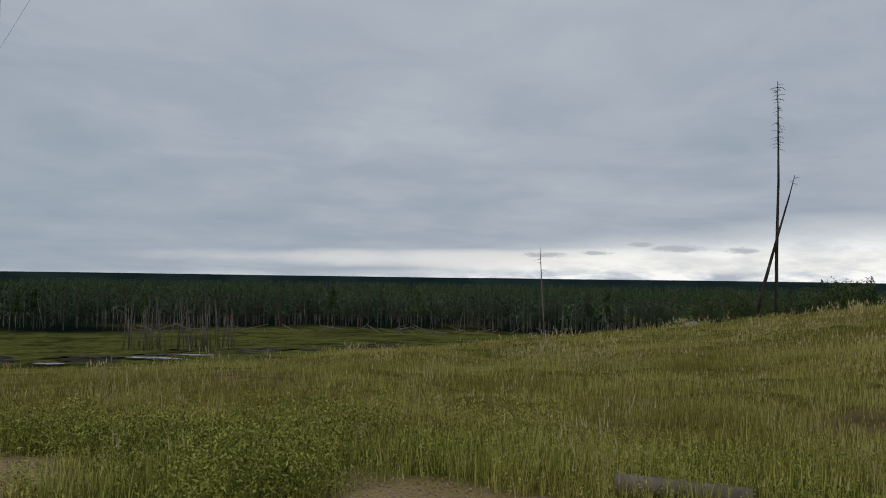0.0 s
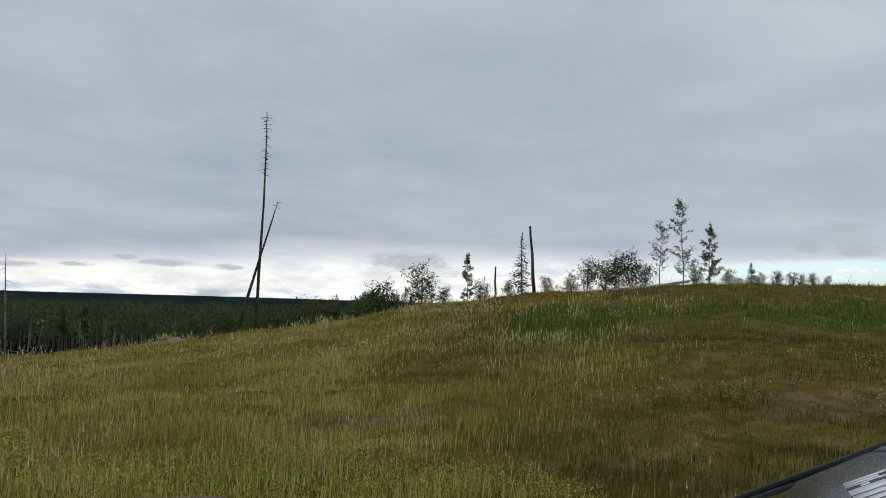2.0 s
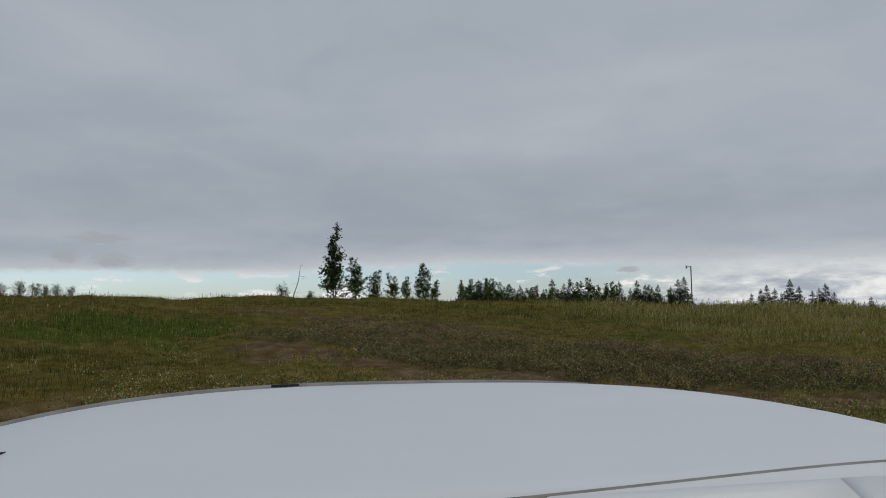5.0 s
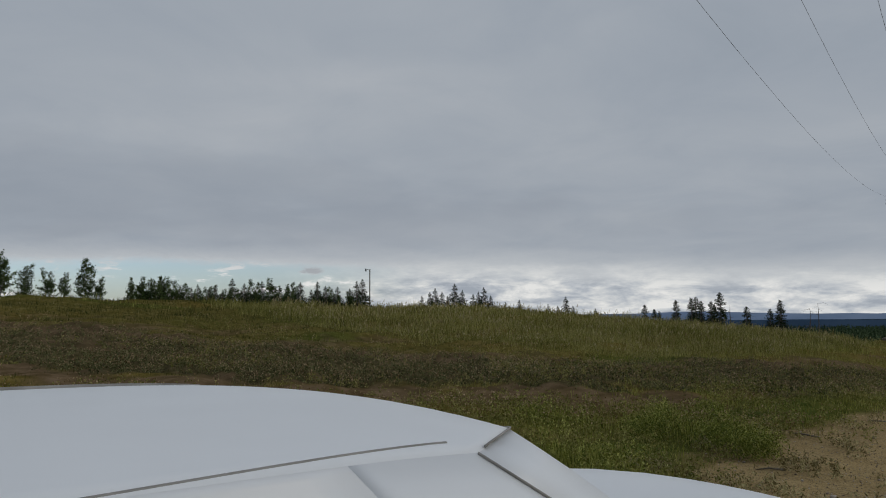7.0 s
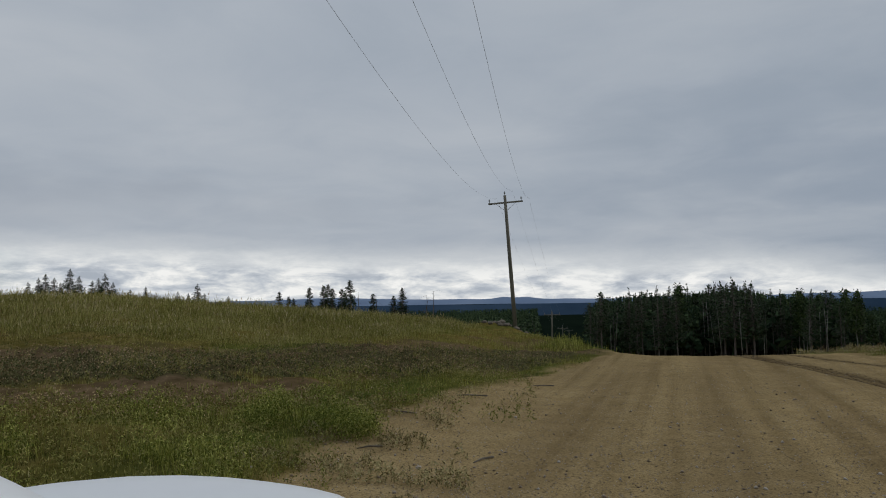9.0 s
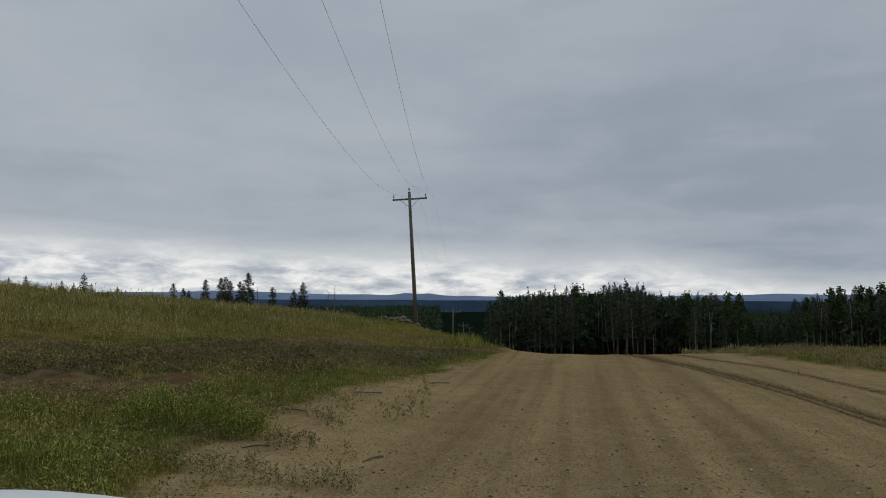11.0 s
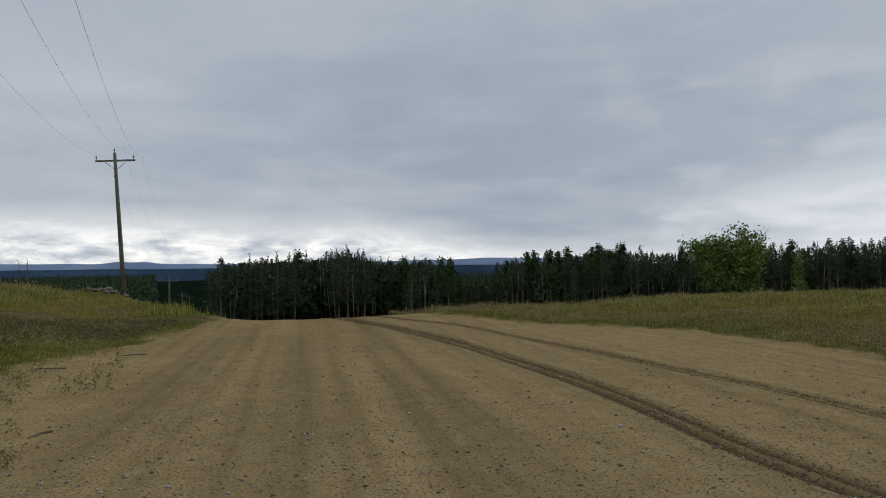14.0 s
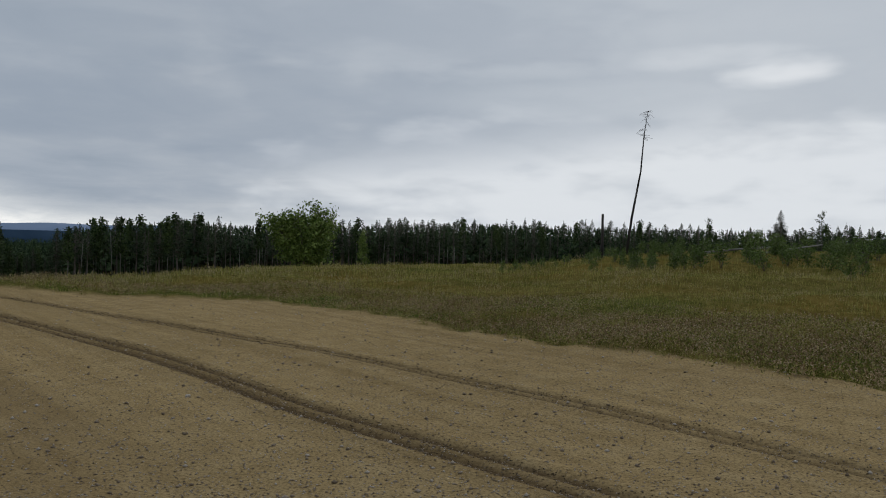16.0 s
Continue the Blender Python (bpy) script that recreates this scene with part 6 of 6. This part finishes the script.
low_plants("roadside_weeds", "bushy bright yellow-green weeds at the road edge", 30000, (100, 142, 6.0, 16), (0.28, 0.52), 0.017, 30, M["leafy_weed"], 172, clumps, anywhere=True)
low_plants("brown_weeds", "low brownish dried weeds on the slope", 20000, (40, 138, 11, 36), (0.12, 0.32), 0.026, 9, M["weed"], 66,
           lambda x, y: (0.15 + 0.7 * step(wave(x, y, 67, 5), 0.0, 0.6)) * step(bearing(x, y) + 10 * wave(x, y, 47, 5), 50, 78) * (1 - tall_mask(x, y)), "clover")
low_plants("creeping_weeds", "sparse dusty weeds creeping over the gravel edge", 9000, (100, 150, 6, 17), (0.08, 0.26), 0.020, 12, M["dusty"], 68,
           lambda x, y: (1 - step(np.abs(inside(x, y, ROAD) - 0.7), 0.6, 1.5)) * step(wave(x, y, 69, 1.4), 0.0, 0.5) * (1 - step(bearing(x, y) + 6 * wave(x, y, 48, 3), 134, 146)), anywhere=True)


# ---- stones, logs and litter ----
def along_line(line, n, seed, offsets, wide):
    """Points strewn along a polyline at some sideways offsets."""
    rng = np.random.RandomState(seed)
    p = np.array(line, float)
    seg = np.hypot(*(p[1:] - p[:-1]).T)
    s = rng.uniform(0, 1, n) ** 1.3 * seg.sum()
    run = np.concatenate([[0], np.cumsum(seg)])
    i = np.clip(np.searchsorted(run, s) - 1, 0, len(seg) - 1)
    d = (p[i + 1] - p[i]) / seg[i, None]
    q = p[i] + d * (s - run[i])[:, None]
    off = rng.choice(offsets, n) + rng.normal(size=n) * wide
    return q[:, 0] - d[:, 1] * off, q[:, 1] + d[:, 0] * off


def pebbles(name, label, x, y, size, seed, mat="stone"):
    rng = np.random.RandomState(seed)
    n = len(x)
    c = np.stack([x, y, land(x, y) + size * 0.25], 1)
    unit = np.array([(1, 0, 0), (0, 1, 0), (-1, 0, 0), (0, -1, 0), (0, 0, 0.7), (0, 0, -0.6)])
    v = c[:, None] + unit[None] * size[:, None, None] * rng.uniform(0.65, 1.3, (n, 6, 1))
    f = np.array([(0, 1, 4), (1, 2, 4), (2, 3, 4), (3, 0, 4), (1, 0, 5), (2, 1, 5), (3, 2, 5), (0, 3, 5)])
    faces = (np.arange(n)[:, None, None] * 6 + f[None]).reshape(-1, 3)
    return tagged(new(name, mesh_of(name, v.reshape(-1, 3), faces, M[mat])), label, "gravel", kind="stuff")


rng = np.random.RandomState(31)
x, y = spread(60000, 90, 232, 4.0, 22, 32)
ok = road_mask(x, y) > 0.3
x, y = x[ok], y[ok]
pebbles("loose_gravel", "loose pebbles strewn over the gravel road", x, y, rng.uniform(0.003, 0.011, len(x)) * (1 + (rng.rand(len(x)) < 0.04) * 1.4), 33)
x, y = spread(3000, -42, 14, 5.5, 8.5, 34)
ok = road_mask(x, y) > 0.3
pebbles("loose_gravel", "loose pebbles at the edge of the pull-out", x[ok], y[ok], rng.uniform(0.004, 0.014, ok.sum()), 35)


def rock(where, size, seed, label, mat="stone"):
    rng = np.random.RandomState(seed)
    bm = bmesh.new()
    bmesh.ops.create_icosphere(bm, subdivisions=2, radius=1)
    for v in bm.verts:
        v.co *= rng.uniform(0.82, 1.12)
        v.co = Vector((v.co.x * size, v.co.y * size * 0.8, v.co.z * size * 0.6))
    me = bpy.data.meshes.new("rock")
    bm.to_mesh(me)
    bm.free()
    me.materials.append(M[mat])
    ob = tagged(new("rock", me), label, "rock", "loose rocks")
    ob.matrix_basis = pose(where[0], where[1], where[2] + size * 0.25, 0, 0, rng.uniform(0, 360))
    return ob


for k in range(26):
    a = rng.uniform(0, 6.28)
    d = rng.uniform(0.4, 2.6)
    x, y = near_pole_at[0] + math.cos(a) * d - 0.5, near_pole_at[1] + math.sin(a) * d + 0.7
    rock((x, y, float(land(x, y))), rng.uniform(0.12, 0.30), 200 + k, "grey boulder heaped round the foot of the power pole", "grey_wood")
rock(place(10.9, 38), 0.32, 240, "pale boulder lying on the meadow crest", "pale_bark")
rock(place(171.4, 22.0), 0.09, 241, "pale stone at the edge of the road")
for k, (x, y) in enumerate([(6.2, -5.2), (5.5, -6.5), (8.1, -8.6), (3.0, -8.1), (0.7, -8.2), (-5.1, -10.0), (-3.6, -12.2), (7.0, -3.8)]):
    rock((x, y, float(land(x, y))), rng.uniform(0.02, 0.04), 250 + k, "small stone lying on the gravel road")


def log(name, points, radius, label, mat="grey_wood"):
    return tagged(new(name, joined(name, [tube(points, [radius * q for q in np.linspace(1, 0.75, len(points))], 10)], M[mat])), label, "log", "fallen logs")


def resting(az, dist, up=0.0):
    x, y, z = place(az, dist)
    return x, y, z + up


log("log", [(0.86, 6.50, 0.07), (1.2, 6.44, 0.075), (1.75, 6.36, 0.06)], 0.075, "weathered grey log half hidden in the grass")
log("fallen_log", [resting(41.5, 33.5, 0.06), resting(44, 33.0, 0.10), resting(47, 33.6, 0.25)], 0.07, "pale fallen trunk lying on the hill crest", "pale_bark")
log("fallen_log", [resting(208.2, 40, 0.35), resting(211, 40.4, 0.45), resting(213.2, 41, 0.6)], 0.055, "pale fallen trunk across the overgrown rise", "pale_bark")
log("fallen_log", [resting(212.8, 40, 0.3), resting(216.2, 41.5, 0.75)], 0.045, "pale fallen trunk across the overgrown rise", "pale_bark")
log("stump", [resting(218.4, 39, 0.0), resting(218.6, 39.1, 0.6)], 0.08, "short pale broken stump on the rise", "pale_bark")
log("charred_stump", [resting(27.3, 41, 0), resting(27.25, 41, 0.75)], 0.09, "short charred stump beside a shrub", "burnt")
for k, (x, y, a, s) in enumerate([(10.2, -9.6, 40, 0.7), (9.0, -7.2, 10, 0.5), (7.3, -5.4, 70, 0.3), (6.1, -6.0, 100, 0.35), (11.0, -12.4, 60, 0.6)]):
    z = float(land(x, y)) + 0.012
    c, q = math.cos(radians(a)) * s / 2, math.sin(radians(a)) * s / 2
    tagged(new("stick", joined("stick", [tube([(x - c, y - q, z), (x + 0.02, y, z + 0.01), (x + c, y + q, z)], [0.012, 0.011, 0.006], 6)], M["grey_wood"])),
           "dry stick lying on the gravel", "stick", "sticks on the gravel")
# a dead forked twig on the crest
snag(place(70.2, 41), at(70.9, 41, 4.2), 0.03, "thin dead forked sapling on the hill crest", 90, 5, 0.3, "bark", 0.7, "dead_sapling", 0.05)


# ---- swampy ground in the clearing ----
def pool(name, az, dist, rx, ry, label, mat, seed, lift):
    rng = np.random.RandomState(seed)
    x0, y0, z0 = place(az, dist)
    ring = []
    for k in range(26):
        a = 2 * math.pi * k / 26
        q = rng.uniform(0.6, 1.15)
        ring.append((x0 + math.cos(a) * rx * q, y0 + math.sin(a) * ry * q))
    zs = [float(land(x, y)) for x, y in ring]
    level = None if mat == "mud" else z0 + lift
    vs = [(x, y, (z + lift) if level is None else level) for (x, y), z in zip(ring, zs)] + [(x0, y0, z0 + lift)]
    me = bpy.data.meshes.new(name)
    me.from_pydata(vs, [], [(k, (k + 1) % 26, 26) for k in range(26)])
    me.materials.append(M[mat])
    return tagged(new(name, me), label, "puddle", "swampy patches")


for k in range(46):
    az = rng.uniform(-38, -8)
    d = 62 + 1.1 * (az + 38) + rng.normal() * 4.5
    pool("mud_patch", az, d, rng.uniform(0.8, 3.2), rng.uniform(0.5, 1.6), "dark wet mud patch in the clearing", "mud", k, 0.06)
for k, (az, d, rx, ry) in enumerate([(-27.5, 64, 2.2, 0.7), (-24.5, 68, 1.8, 0.5), (-33.5, 60, 1.2, 0.5), (-26.0, 66, 1.0, 0.4)]):
    pool("puddle", az, d, rx, ry, "shallow puddle shining in the mud", "water", 80 + k, 0.16)
for k in range(60):
    az = rng.uniform(-30, 9)
    d = rng.uniform(146, 166)
    x, y, z = place(az, d)
    a, half = rng.uniform(0, 3.14), rng.uniform(1.0, 3.0)
    ends = [(x + q * math.cos(a) * half, y + q * math.sin(a) * half) for q in (-1, 1)]
    log("fallen_log", [(px, py, float(land(px, py)) + lift) for (px, py), lift in zip(ends, (0.12, rng.uniform(0.1, 1.6)))], rng.uniform(0.06, 0.11), "grey fallen trunk at the forest edge")

# loose dark soil thrown up in the wheel ruts
for line, n, offsets, wide, seed in ((RUT_A, 7000, (-0.13, 0.13), 0.06, 401), (RUT_B, 4200, (-0.08, 0.08), 0.04, 402)):
    cx, cy = along_line(line, n, seed, offsets, wide)
    pebbles("soil_clods", "dark crumbly soil clods along a wheel rut", cx, cy, np.random.RandomState(seed).uniform(0.005, 0.017, n), seed + 5, "clod")
